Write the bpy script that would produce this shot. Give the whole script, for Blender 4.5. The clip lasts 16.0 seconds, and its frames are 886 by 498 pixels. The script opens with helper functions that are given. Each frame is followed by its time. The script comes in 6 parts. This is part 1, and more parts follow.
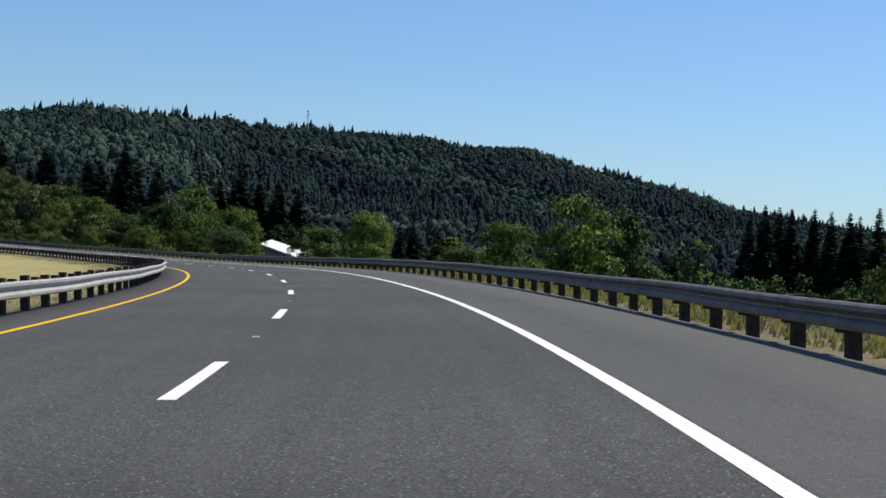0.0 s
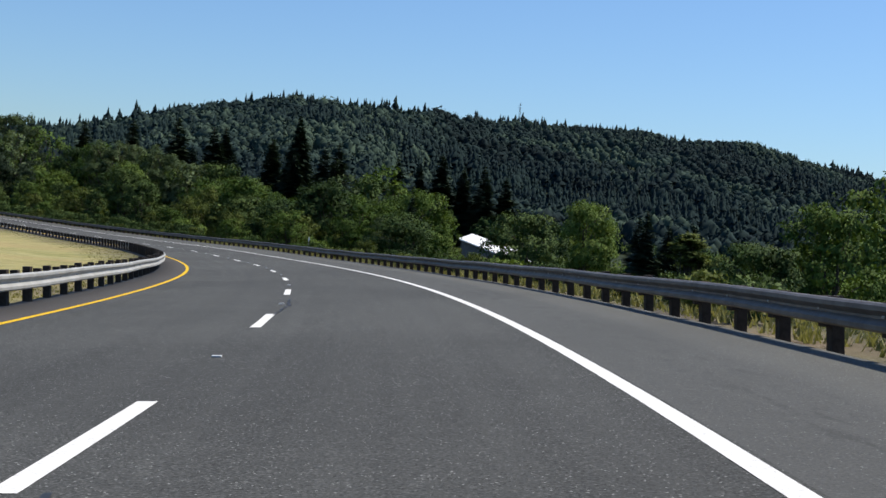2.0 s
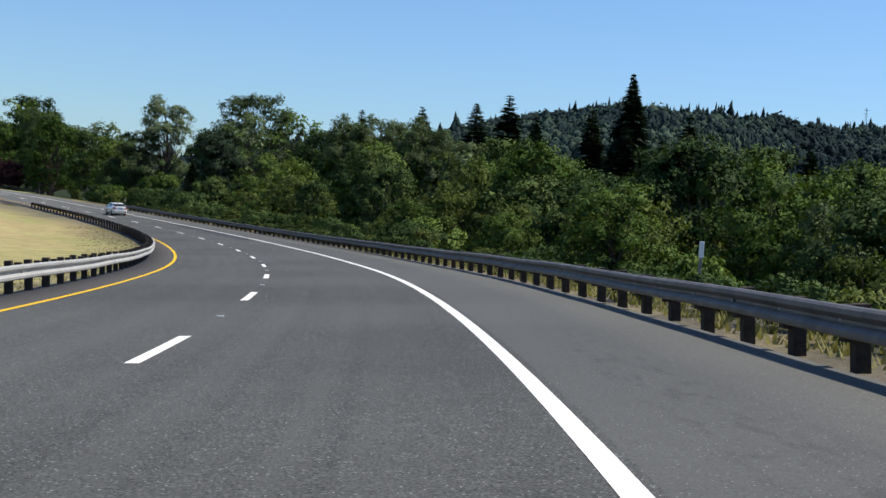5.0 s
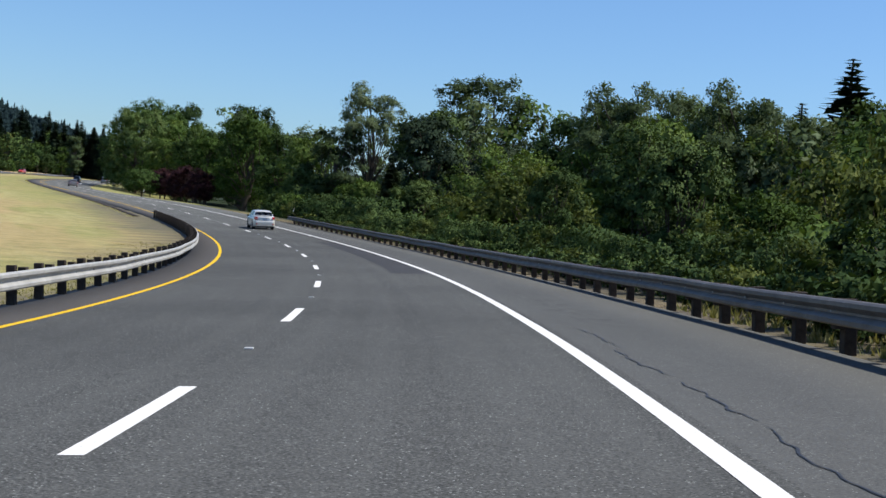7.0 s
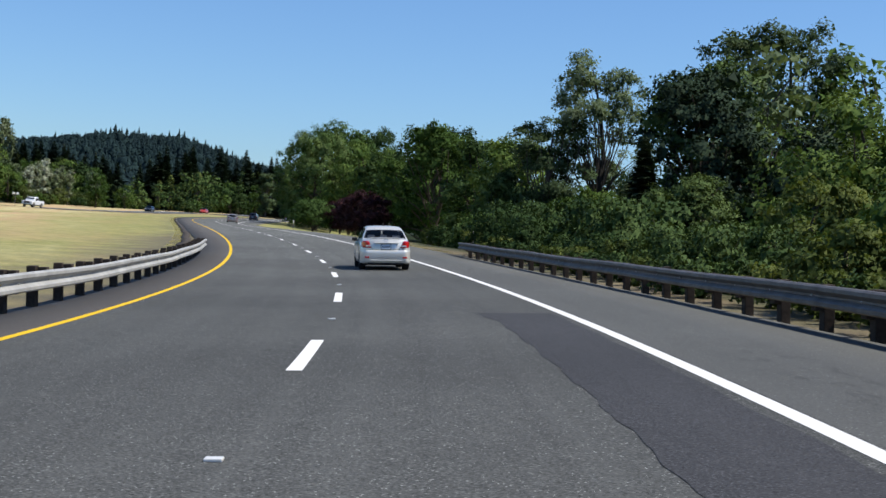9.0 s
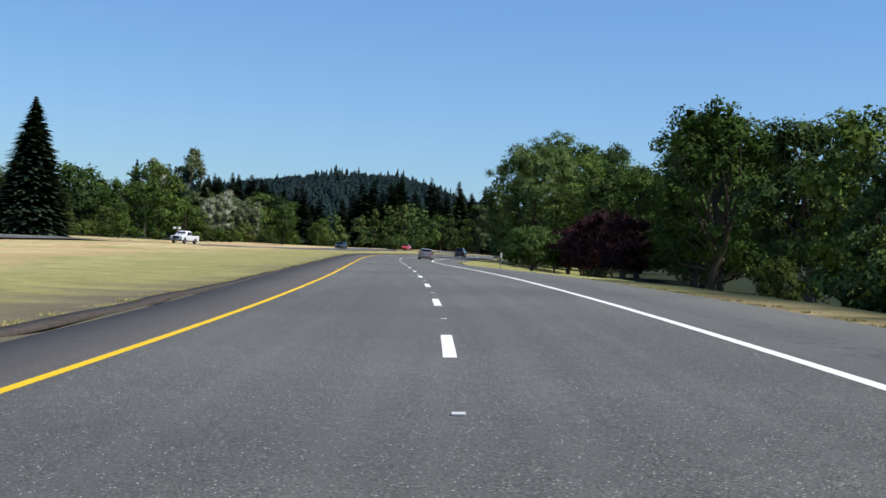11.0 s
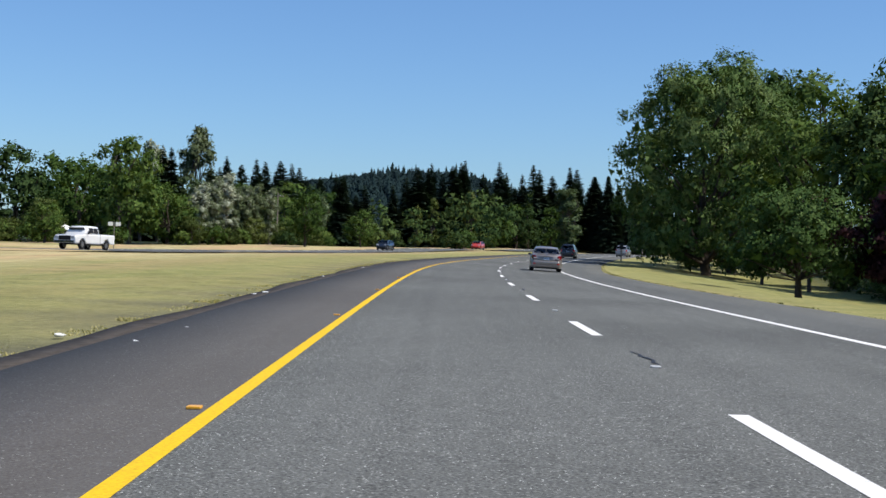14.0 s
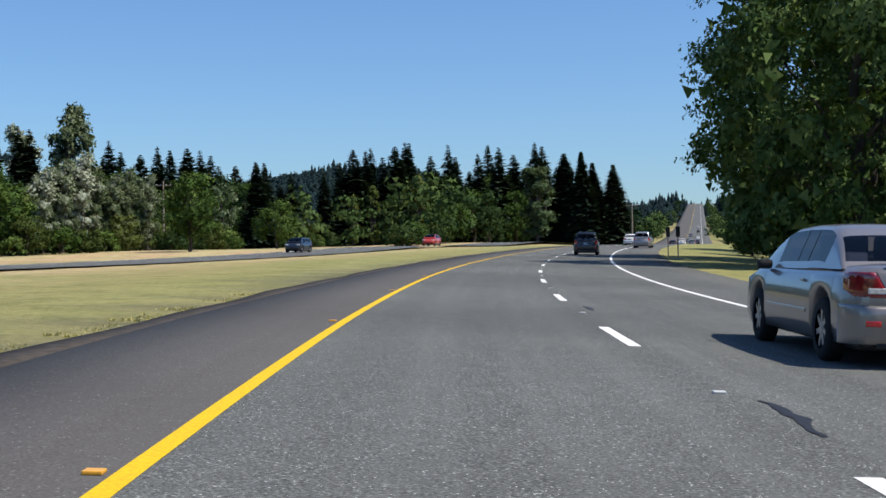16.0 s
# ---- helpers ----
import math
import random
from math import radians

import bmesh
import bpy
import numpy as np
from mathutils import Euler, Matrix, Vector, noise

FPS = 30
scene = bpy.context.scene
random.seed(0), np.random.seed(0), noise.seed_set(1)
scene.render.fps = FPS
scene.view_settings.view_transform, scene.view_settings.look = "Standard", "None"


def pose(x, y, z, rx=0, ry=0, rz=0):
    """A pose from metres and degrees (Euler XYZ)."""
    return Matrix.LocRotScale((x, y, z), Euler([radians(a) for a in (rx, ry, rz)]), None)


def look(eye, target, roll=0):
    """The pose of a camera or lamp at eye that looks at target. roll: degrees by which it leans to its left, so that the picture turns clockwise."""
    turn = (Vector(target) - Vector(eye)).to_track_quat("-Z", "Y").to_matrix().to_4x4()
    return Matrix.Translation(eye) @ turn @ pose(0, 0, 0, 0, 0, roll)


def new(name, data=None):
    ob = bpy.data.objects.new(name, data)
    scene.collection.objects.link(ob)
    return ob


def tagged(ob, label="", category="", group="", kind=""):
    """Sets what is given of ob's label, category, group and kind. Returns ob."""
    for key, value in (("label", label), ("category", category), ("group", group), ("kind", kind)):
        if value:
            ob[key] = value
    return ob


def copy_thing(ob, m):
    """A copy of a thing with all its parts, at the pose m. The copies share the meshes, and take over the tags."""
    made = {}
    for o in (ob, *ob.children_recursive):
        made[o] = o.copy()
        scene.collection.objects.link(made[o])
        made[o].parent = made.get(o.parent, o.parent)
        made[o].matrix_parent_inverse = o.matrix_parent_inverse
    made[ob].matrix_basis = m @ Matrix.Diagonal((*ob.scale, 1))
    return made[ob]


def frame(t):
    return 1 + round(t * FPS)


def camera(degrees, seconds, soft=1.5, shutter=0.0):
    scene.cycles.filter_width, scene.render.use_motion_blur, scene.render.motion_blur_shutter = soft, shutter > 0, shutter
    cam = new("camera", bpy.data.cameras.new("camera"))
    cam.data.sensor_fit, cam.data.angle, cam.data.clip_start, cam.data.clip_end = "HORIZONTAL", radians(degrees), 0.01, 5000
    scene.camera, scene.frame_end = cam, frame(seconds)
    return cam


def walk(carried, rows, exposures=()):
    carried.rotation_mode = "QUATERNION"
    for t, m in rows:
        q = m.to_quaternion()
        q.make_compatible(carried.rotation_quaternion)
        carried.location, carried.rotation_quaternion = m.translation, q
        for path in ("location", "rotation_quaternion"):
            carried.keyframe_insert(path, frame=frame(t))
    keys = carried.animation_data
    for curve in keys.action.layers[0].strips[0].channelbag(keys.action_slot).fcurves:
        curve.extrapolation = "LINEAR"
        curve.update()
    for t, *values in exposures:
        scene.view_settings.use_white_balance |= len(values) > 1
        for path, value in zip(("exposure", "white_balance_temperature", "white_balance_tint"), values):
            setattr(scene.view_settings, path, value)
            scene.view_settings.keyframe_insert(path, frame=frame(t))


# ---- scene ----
cam = camera(36.87, 16.0, soft=1.55)
PATH = [
    (0.0, 1.719, -7.006, 1.273, 90.229, -4.116, -1.721),
    (0.5, 1.714, 6.662, 1.286, 90.084, -4.539, 0.389),
    (1.0, 1.233, 20.160, 1.266, 89.758, -4.643, 2.905),
    (1.5, 0.226, 33.339, 1.220, 89.725, -4.866, 5.320),
    (2.0, -1.323, 46.041, 1.148, 89.382, -4.870, 7.367),
    (2.5, -3.283, 58.616, 1.033, 89.098, -4.850, 9.419),
    (3.0, -5.608, 71.405, 0.869, 89.089, -4.773, 11.302),
    (3.5, -8.462, 84.364, 0.660, 89.015, -4.585, 13.493),
    (4.0, -11.937, 97.426, 0.417, 88.890, -4.721, 16.005),
    (4.5, -15.949, 110.273, 0.174, 88.904, -4.643, 18.669),
    (5.0, -20.536, 122.857, -0.064, 88.980, -4.564, 21.399),
    (5.5, -25.736, 135.226, -0.268, 89.165, -4.486, 24.126),
    (6.0, -31.583, 147.425, -0.440, 89.185, -4.462, 26.850),
    (6.5, -38.111, 159.499, -0.643, 89.025, -4.497, 29.515),
    (7.0, -45.224, 171.381, -0.869, 89.292, -5.275, 31.874),
    (7.5, -52.856, 183.056, -1.043, 89.426, -5.251, 33.916),
    (8.0, -60.985, 194.522, -1.161, 89.744, -4.828, 36.116),
    (8.5, -69.636, 205.784, -1.211, 89.988, -4.447, 38.575),
    (9.0, -78.808, 216.776, -1.187, 90.166, -3.748, 41.142),
    (9.5, -88.563, 227.450, -1.091, 90.440, -3.284, 43.797),
    (10.0, -98.919, 237.739, -0.938, 90.573, -2.970, 46.393),
    (10.5, -109.998, 247.493, -0.732, 90.869, -3.074, 48.695),
    (11.0, -121.658, 257.023, -0.461, 91.194, -3.223, 50.597),
    (11.5, -133.747, 266.360, -0.151, 91.250, -3.372, 52.087),
    (12.0, -146.148, 275.624, 0.161, 91.270, -3.470, 53.153),
    (12.5, -158.754, 284.846, 0.469, 91.257, -3.439, 53.869),
    (13.0, -171.456, 294.028, 0.771, 91.130, -2.768, 53.616),
    (13.5, -184.166, 303.243, 1.061, 91.137, -2.194, 53.480),
    (14.0, -196.848, 312.545, 1.351, 91.003, -1.724, 53.210),
    (14.5, -209.547, 321.951, 1.651, 91.022, -0.859, 52.980),
    (15.0, -222.249, 331.508, 1.960, 90.923, -0.077, 52.671),
    (15.5, -234.959, 341.240, 2.281, 90.953, 0.489, 52.113),
    (16.0, -247.617, 351.224, 2.617, 90.840, 0.617, 50.927),
]
walk(cam, [(t, pose(x, y, z, rx, ry, rz)) for t, x, y, z, rx, ry, rz in PATH],
     exposures=[(0.0, 0.04, 6800, 10), (1.0, -0.03, 6800, 10), (2.0, 0.13, 6800, 10), (3.0, 0.32, 6800, 10), (4.0, 0.30, 6800, 10),
                (7.0, 0.22, 6550, 10), (10.0, 0.20, 6500, 10), (12.5, 0.14, 6500, 10), (16.0, 0.14, 6500, 10)])

# ---- world and sun ----
SUN_AZ, SUN_EL = 35.0, 56.0          # degrees: counter-clockwise from +x, above the horizon
world = bpy.data.worlds.new("sky")
scene.world = world
world.use_nodes = True
wn = world.node_tree.nodes
sky = wn.new("ShaderNodeTexSky")
sky.sky_type, sky.sun_disc = "NISHITA", False
sky.sun_elevation, sky.sun_rotation = radians(SUN_EL), radians(90 - SUN_AZ)
sky.altitude, sky.air_density, sky.dust_density, sky.ozone_density = 60, 1.1, 0.55, 4.2
tint = wn.new("ShaderNodeMix")
tint.data_type, tint.blend_type = "RGBA", "MULTIPLY"
tint.inputs[0].default_value = 1.0
tint.inputs[7].default_value = (0.755, 0.97, 1.22, 1.0)
world.node_tree.links.new(sky.outputs[0], tint.inputs[6])
world.node_tree.links.new(tint.outputs[2], wn["Background"].inputs[0])
wn["Background"].inputs[1].default_value = 0.102
sun = new("sun", bpy.data.lights.new("sun", "SUN"))
sun.data.energy, sun.data.angle, sun.data.color = 5.0, radians(0.53), (1.0, 0.935, 0.83)
sun.matrix_world = look((0, 0, 100), (-math.cos(radians(SUN_AZ)) * 100 / math.tan(radians(SUN_EL)),
                                      -math.sin(radians(SUN_AZ)) * 100 / math.tan(radians(SUN_EL)), 0))


# ---- materials ----
class Mat:
    """A node material under construction."""

    def __init__(self, name, rough=0.7, metal=0.0, spec=0.4):
        self.m = bpy.data.materials.new(name)
        self.m.use_nodes = True
        self.t = self.m.node_tree
        self.b = self.t.nodes["Principled BSDF"]
        self.b.inputs["Roughness"].default_value = rough
        self.b.inputs["Metallic"].default_value = metal
        self.b.inputs["Specular IOR Level"].default_value = spec

    def node(self, kind, **sets):
        n = self.t.nodes.new(kind)
        for k, v in sets.items():
            n.inputs[k.replace("_", " ")].default_value = v
        return n

    def link(self, a, b):
        self.t.links.new(a, b)

    def noise(self, scale, detail=4.0, rough=0.6, coords="Object", stretch=None):
        src = self.t.nodes.new("ShaderNodeTexCoord").outputs[coords]
        if stretch:
            mp = self.t.nodes.new("ShaderNodeMapping")
            mp.inputs["Scale"].default_value = stretch
            self.link(src, mp.inputs["Vector"])
            src = mp.outputs[0]
        n = self.node("ShaderNodeTexNoise", Scale=scale, Detail=detail, Roughness=rough)
        self.link(src, n.inputs["Vector"])
        return n.outputs["Fac"]

    def ramp(self, fac, *stops):
        r = self.t.nodes.new("ShaderNodeValToRGB")
        while len(r.color_ramp.elements) < len(stops):
            r.color_ramp.elements.new(0.5)
        for e, (p, c) in zip(r.color_ramp.elements, stops):
            e.position = p
            e.color = (*c, 1.0) if len(c) == 3 else c
        self.link(fac, r.inputs[0])
        return r.outputs[0]

    def mix(self, fac, a, b, how="MIX"):
        n = self.t.nodes.new("ShaderNodeMix")
        n.data_type, n.blend_type = "RGBA", how
        for sock, v in ((n.inputs[0], fac), (n.inputs[6], a), (n.inputs[7], b)):
            if isinstance(v, (int, float)):
                sock.default_value = v
            elif isinstance(v, tuple):
                sock.default_value = (*v, 1.0)
            else:
                self.link(v, sock)
        return n.outputs[2]

    def math(self, op, a, b=0.0):
        n = self.t.nodes.new("ShaderNodeMath")
        n.operation = op
        for sock, v in zip(n.inputs, (a, b)):
            if isinstance(v, (int, float)):
                sock.default_value = v
            else:
                self.link(v, sock)
        return n.outputs[0]

    def attr(self, name):
        n = self.t.nodes.new("ShaderNodeAttribute")
        n.attribute_name = name
        return n

    def colour(self, c):
        if isinstance(c, tuple):
            self.b.inputs["Base Color"].default_value = (*c, 1.0)
        else:
            self.link(c, self.b.inputs["Base Color"])
        return self

    def bump(self, h, strength=0.3, dist=0.02):
        n = self.node("ShaderNodeBump", Strength=strength, Distance=dist)
        self.link(h, n.inputs["Height"])
        self.link(n.outputs[0], self.b.inputs["Normal"])
        return self


def asphalt_material(name, dark, light, shoulder):
    """Chip-seal asphalt; the road attribute holds the lateral place (x) and the running metre (y)."""
    k = Mat(name, 0.92, 0.0, 0.16)
    sep = k.t.nodes.new("ShaderNodeSeparateXYZ")
    k.link(k.attr("road").outputs["Vector"], sep.inputs[0])
    fine = k.noise(46.0, 2.0, 0.7)
    mid = k.noise(5.0, 4.0, 0.65)
    big = k.noise(0.12, 3.0, 0.5)
    c = k.ramp(fine, (0.30, tuple(v * 0.45 for v in dark)), (0.46, tuple((a + b) / 2 for a, b in zip(dark, light))), (0.60, tuple(v * 1.15 for v in light)), (0.72, tuple(v * 2.9 for v in light)))
    c = k.mix(k.ramp(mid, (0.3, (0.0,) * 3), (0.7, (0.35,) * 3)), c, tuple(v * 0.75 for v in dark))
    # long streaks along the lanes: wheel paths polished lighter, the oil strip between them darker
    mp = k.t.nodes.new("ShaderNodeMapping")
    mp.inputs["Scale"].default_value = (2.2, 0.012, 1.0)
    k.link(k.attr("road").outputs["Vector"], mp.inputs["Vector"])
    st = k.node("ShaderNodeTexNoise", Scale=1.0, Detail=3.0, Roughness=0.55)
    k.link(mp.outputs[0], st.inputs["Vector"])
    c = k.mix(k.ramp(st.outputs["Fac"], (0.35, (0.0,) * 3), (0.65, (0.4,) * 3)), c, tuple(v * 1.12 for v in light))
    c = k.mix(k.ramp(big, (0.4, (0.0,) * 3), (0.62, (0.35,) * 3)), c, tuple(v * 0.8 for v in dark))
    # single pale stones among the chips
    vor = k.node("ShaderNodeTexVoronoi", Scale=52.0)
    k.link(k.t.nodes.new("ShaderNodeTexCoord").outputs["Object"], vor.inputs["Vector"])
    pick = k.t.nodes.new("ShaderNodeSeparateColor")
    k.link(vor.outputs["Color"], pick.inputs[0])
    chip = k.math("MULTIPLY", k.math("GREATER_THAN", pick.outputs[0], 0.962), k.math("LESS_THAN", vor.outputs["Distance"], 0.36))
    c = k.mix(chip if shoulder else k.math("MULTIPLY", chip, 0.3), c, tuple(v * 3.4 for v in light))
    hole = k.math("MULTIPLY", k.math("LESS_THAN", pick.outputs[0], 0.16), k.math("LESS_THAN", vor.outputs["Distance"], 0.42))
    c = k.mix(k.math("MULTIPLY", hole, 0.7), c, tuple(v * 0.35 for v in dark))
    pale = k.t.nodes.new("ShaderNodeMapRange")
    pale.inputs["From Min"].default_value, pale.inputs["From Max"].default_value = 255.0, 335.0
    k.link(sep.outputs[1], pale.inputs["Value"])
    c = k.mix(k.math("MULTIPLY", pale.outputs[0], 1.0), c, k.mix(1.0, c, (1.55, 1.55, 1.53), "MULTIPLY"))
    if shoulder:
        old = k.t.nodes.new("ShaderNodeMapRange")
        old.inputs["From Min"].default_value, old.inputs["From Max"].default_value = 20.0, 110.0
        old.inputs["To Min"].default_value, old.inputs["To Max"].default_value = 1.0, 0.0
        k.link(sep.outputs[1], old.inputs["Value"])
        c = k.mix(old.outputs[0], c, k.mix(1.0, c, (0.86, 0.86, 0.87), "MULTIPLY"))
        wm = k.t.nodes.new("ShaderNodeMapping")
        wm.inputs["Scale"].default_value = (4.5, 1.1, 1.0)
        k.link(k.attr("road").outputs["Vector"], wm.inputs["Vector"])
        wear = k.node("ShaderNodeTexNoise", Scale=1.0, Detail=7.0, Roughness=0.72)
        k.link(wm.outputs[0], wear.inputs["Vector"])
        band = k.math("MAXIMUM", k.math("SUBTRACT", 1.0, k.math("DIVIDE", k.math("ABSOLUTE", k.math("SUBTRACT", sep.outputs[0], 4.72)), 0.50)), 0.0)
        worn = k.math("MULTIPLY", k.math("MINIMUM", k.math("MULTIPLY", band, 2.0), 1.0), k.ramp(wear.outputs["Fac"], (0.50, (0.0,) * 3), (0.60, (1.0,) * 3)))
        worn = k.math("MULTIPLY", worn, k.ramp(k.noise(0.045, 2.0, 0.5), (0.42, (0.10,) * 3), (0.56, (0.55,) * 3)))
        edge = k.math("GREATER_THAN", sep.outputs[0], 3.78)
        c = k.mix(k.math("MULTIPLY", edge, 0.42), c, (0.104, 0.107, 0.104))
        left = k.math("LESS_THAN", sep.outputs[0], -3.72)
        c = k.mix(k.math("MULTIPLY", left, 0.6), c, (0.093, 0.081, 0.074))
        c = k.mix(worn, c, tuple(v * 0.95 for v in dark))
    k.colour(c)
    k.bump(fine, 0.35, 0.006)
    return k.m


def paint_material(name, col, worn):
    k = Mat(name, 0.75, 0.0, 0.15)
    fine = k.noise(30.0, 4.0, 0.75)
    c = k.mix(k.ramp(fine, (0.42, (0.0,) * 3), (0.78, (1.0,) * 3)), col, worn)
    k.colour(c)
    k.bump(fine, 0.25, 0.004)
    return k.m


def plain(name, col, rough=0.6, metal=0.0, spec=0.4, var=0.15, scale=3.0, bump=0.0):
    k = Mat(name, rough, metal, spec)
    n = k.noise(scale, 5.0, 0.65)
    k.colour(k.ramp(n, (0.3, tuple(v * (1 - var) for v in col)), (0.7, tuple(min(1.0, v * (1 + var)) for v in col))))
    if bump:
        k.bump(n, bump, 0.02)
    return k.m


def leaf_material(name, dark, mid, light, back=0.3):
    """Foliage: each bough and each plant takes its own tone, single leaves differ a little; part of the light passes through."""
    k = Mat(name, 0.7, 0.0, 0.06)
    geo = k.t.nodes.new("ShaderNodeNewGeometry")
    info = k.t.nodes.new("ShaderNodeObjectInfo")
    bough = k.ramp(k.noise(9.0, 2.0, 0.55), (0.34, (0.0,) * 3), (0.66, (1.0,) * 3))
    r = k.math("ADD", k.math("MULTIPLY", geo.outputs["Random Per Island"], 0.20),
               k.math("ADD", k.math("MULTIPLY", info.outputs["Random"], 0.42), k.math("MULTIPLY", bough, 0.38)))
    c = k.ramp(r, (0.15, dark), (0.5, mid), (0.88, light))
    k.colour(c)
    tr = k.t.nodes.new("ShaderNodeBsdfTranslucent")
    k.link(k.mix(1.0, c, (1.25, 1.25, 0.7), "MULTIPLY"), tr.inputs[0])
    mx = k.t.nodes.new("ShaderNodeMixShader")
    mx.inputs[0].default_value = back
    k.link(k.b.outputs[0], mx.inputs[1])
    k.link(tr.outputs[0], mx.inputs[2])
    k.link(mx.outputs[0], k.t.nodes["Material Output"].inputs[0])
    return k.m


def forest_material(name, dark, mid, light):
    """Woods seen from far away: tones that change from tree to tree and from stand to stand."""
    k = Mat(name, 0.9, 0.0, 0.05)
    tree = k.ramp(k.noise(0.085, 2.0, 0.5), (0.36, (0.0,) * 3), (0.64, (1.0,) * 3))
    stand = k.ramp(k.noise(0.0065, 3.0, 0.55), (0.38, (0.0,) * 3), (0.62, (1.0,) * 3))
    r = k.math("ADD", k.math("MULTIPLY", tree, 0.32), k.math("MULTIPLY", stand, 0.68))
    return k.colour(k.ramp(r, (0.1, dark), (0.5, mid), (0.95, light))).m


def ground_material():
    """Dry mown meadow, greener lawn and, under the trees, litter with shade painted in, by the cover attribute; grain
    at two scales.
    """
    k = Mat("ground", 0.95, 0.0, 0.15)
    sep = k.t.nodes.new("ShaderNodeSeparateColor")
    k.link(k.attr("cover").outputs["Color"], sep.inputs[0])
    fine = k.noise(6.0, 6.0, 0.75)
    patch = k.noise(0.05, 5.0, 0.62)
    # mowing swaths along the straight
    mp = k.t.nodes.new("ShaderNodeMapping")
    mp.vector_type = "TEXTURE"
    mp.inputs["Rotation"].default_value = (0, 0, radians(142))
    mp.inputs["Scale"].default_value = (9.0, 1.0, 1.0)
    k.link(k.t.nodes.new("ShaderNodeTexCoord").outputs["Object"], mp.inputs["Vector"])
    sw = k.node("ShaderNodeTexNoise", Scale=0.22, Detail=5.0, Roughness=0.62)
    k.link(mp.outputs[0], sw.inputs["Vector"])
    band = sw.outputs["Fac"]
    dry = k.ramp(fine, (0.25, (0.25, 0.190, 0.088)), (0.5, (0.41, 0.33, 0.168)), (0.8, (0.54, 0.46, 0.26)))
    green = k.ramp(fine, (0.25, (0.105, 0.120, 0.036)), (0.55, (0.225, 0.228, 0.080)), (0.8, (0.34, 0.32, 0.14)))
    # near-black litter: the shade below the trees is part of this colour
    shaded_soil = k.ramp(fine, (0.3, (0.012, 0.018, 0.008)), (0.6, (0.022, 0.034, 0.013)), (0.85, (0.040, 0.052, 0.022)))
    m = k.mix(k.ramp(patch, (0.46, (0.0,) * 3), (0.66, (0.9,) * 3)), dry, green)
    m = k.mix(k.ramp(band, (0.47, (0.0,) * 3), (0.60, (0.85,) * 3)), m, (0.42, 0.285, 0.165))
    m = k.mix(k.ramp(band, (0.30, (0.65,) * 3), (0.45, (0.0,) * 3)), m, (0.50, 0.44, 0.25))
    m = k.mix(sep.outputs[1], m, green)
    m = k.mix(1.0, m, k.ramp(k.noise(0.7, 5.0, 0.7), (0.3, (0.74, 0.78, 0.70)), (0.52, (1.12, 1.12, 1.12)), (0.72, (1.36, 1.30, 1.24))), "MULTIPLY")
    m = k.mix(sep.outputs[0], m, shaded_soil)
    gravel = k.ramp(k.noise(14.0, 4.0, 0.8), (0.3, (0.045, 0.040, 0.035)), (0.7, (0.150, 0.135, 0.115)))
    m = k.mix(sep.outputs[2], m, gravel)
    k.colour(m)
    k.bump(fine, 0.8, 0.08)
    return k.m


M_ROAD = asphalt_material("asphalt", (0.0405, 0.0415, 0.040), (0.0945, 0.0975, 0.093), True)
M_PATCH = asphalt_material("fresh_asphalt", (0.034, 0.035, 0.038), (0.058, 0.059, 0.063), False)
M_WHITE = paint_material("white_road_paint", (0.80, 0.80, 0.78), (0.42, 0.42, 0.40))
M_YELLOW = paint_material("yellow_road_paint", (0.76, 0.485, 0.012), (0.48, 0.30, 0.02))
M_TAR = plain("crack_sealer", (0.020, 0.020, 0.021), 0.55, 0.0, 0.4, 0.3, 8.0)
M_DIRT = plain("brown_dirt", (0.062, 0.053, 0.045), 0.95, 0.0, 0.15, 0.45, 5.0, 0.5)
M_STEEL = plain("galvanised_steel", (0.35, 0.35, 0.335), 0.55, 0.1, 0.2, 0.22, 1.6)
# right rail only: rust plus its road-side shade, painted into the dark base
M_SHADED_OLD_STEEL = plain("shaded_old_steel", (0.135, 0.122, 0.110), 0.55, 0.4, 0.2, 0.35, 2.2, 0.1)
M_POST = plain("creosoted_wood", (0.040, 0.031, 0.025), 0.85, 0.0, 0.2, 0.5, 7.0, 0.4)
M_GROUND = ground_material()
M_BARK = plain("bark", (0.075, 0.060, 0.048), 0.9, 0.0, 0.2, 0.4, 3.0, 0.6)
M_PALE_BARK = plain("pale_bark", (0.070, 0.062, 0.054), 0.9, 0.0, 0.2, 0.35, 3.0, 0.6)
M_LEAF = leaf_material("maple_leaves", (0.026, 0.052, 0.011), (0.060, 0.106, 0.023), (0.150, 0.205, 0.054), 0.19)
M_LEAF_SUNNY = leaf_material("sunlit_maple_leaves", (0.023, 0.050, 0.013), (0.056, 0.101, 0.027), (0.152, 0.205, 0.075), 0.14)
M_LEAF_DARK = leaf_material("alder_leaves", (0.017, 0.036, 0.012), (0.038, 0.069, 0.021), (0.096, 0.140, 0.046), 0.12)
M_LEAF_OLIVE = leaf_material("willow_leaves", (0.036, 0.054, 0.014), (0.072, 0.098, 0.026), (0.160, 0.186, 0.058), 0.26)
M_LEAF_SILVER = leaf_material("cottonwood_leaves", (0.034, 0.056, 0.024), (0.072, 0.106, 0.048), (0.18, 0.225, 0.135), 0.24)
M_LEAF_WHITE = leaf_material("white_poplar_leaves", (0.035, 0.055, 0.024), (0.12, 0.15, 0.075), (0.52, 0.55, 0.46), 0.15)
M_LEAF_PLUM = leaf_material("plum_leaves", (0.014, 0.007, 0.009), (0.034, 0.014, 0.018), (0.085, 0.038, 0.042), 0.15)
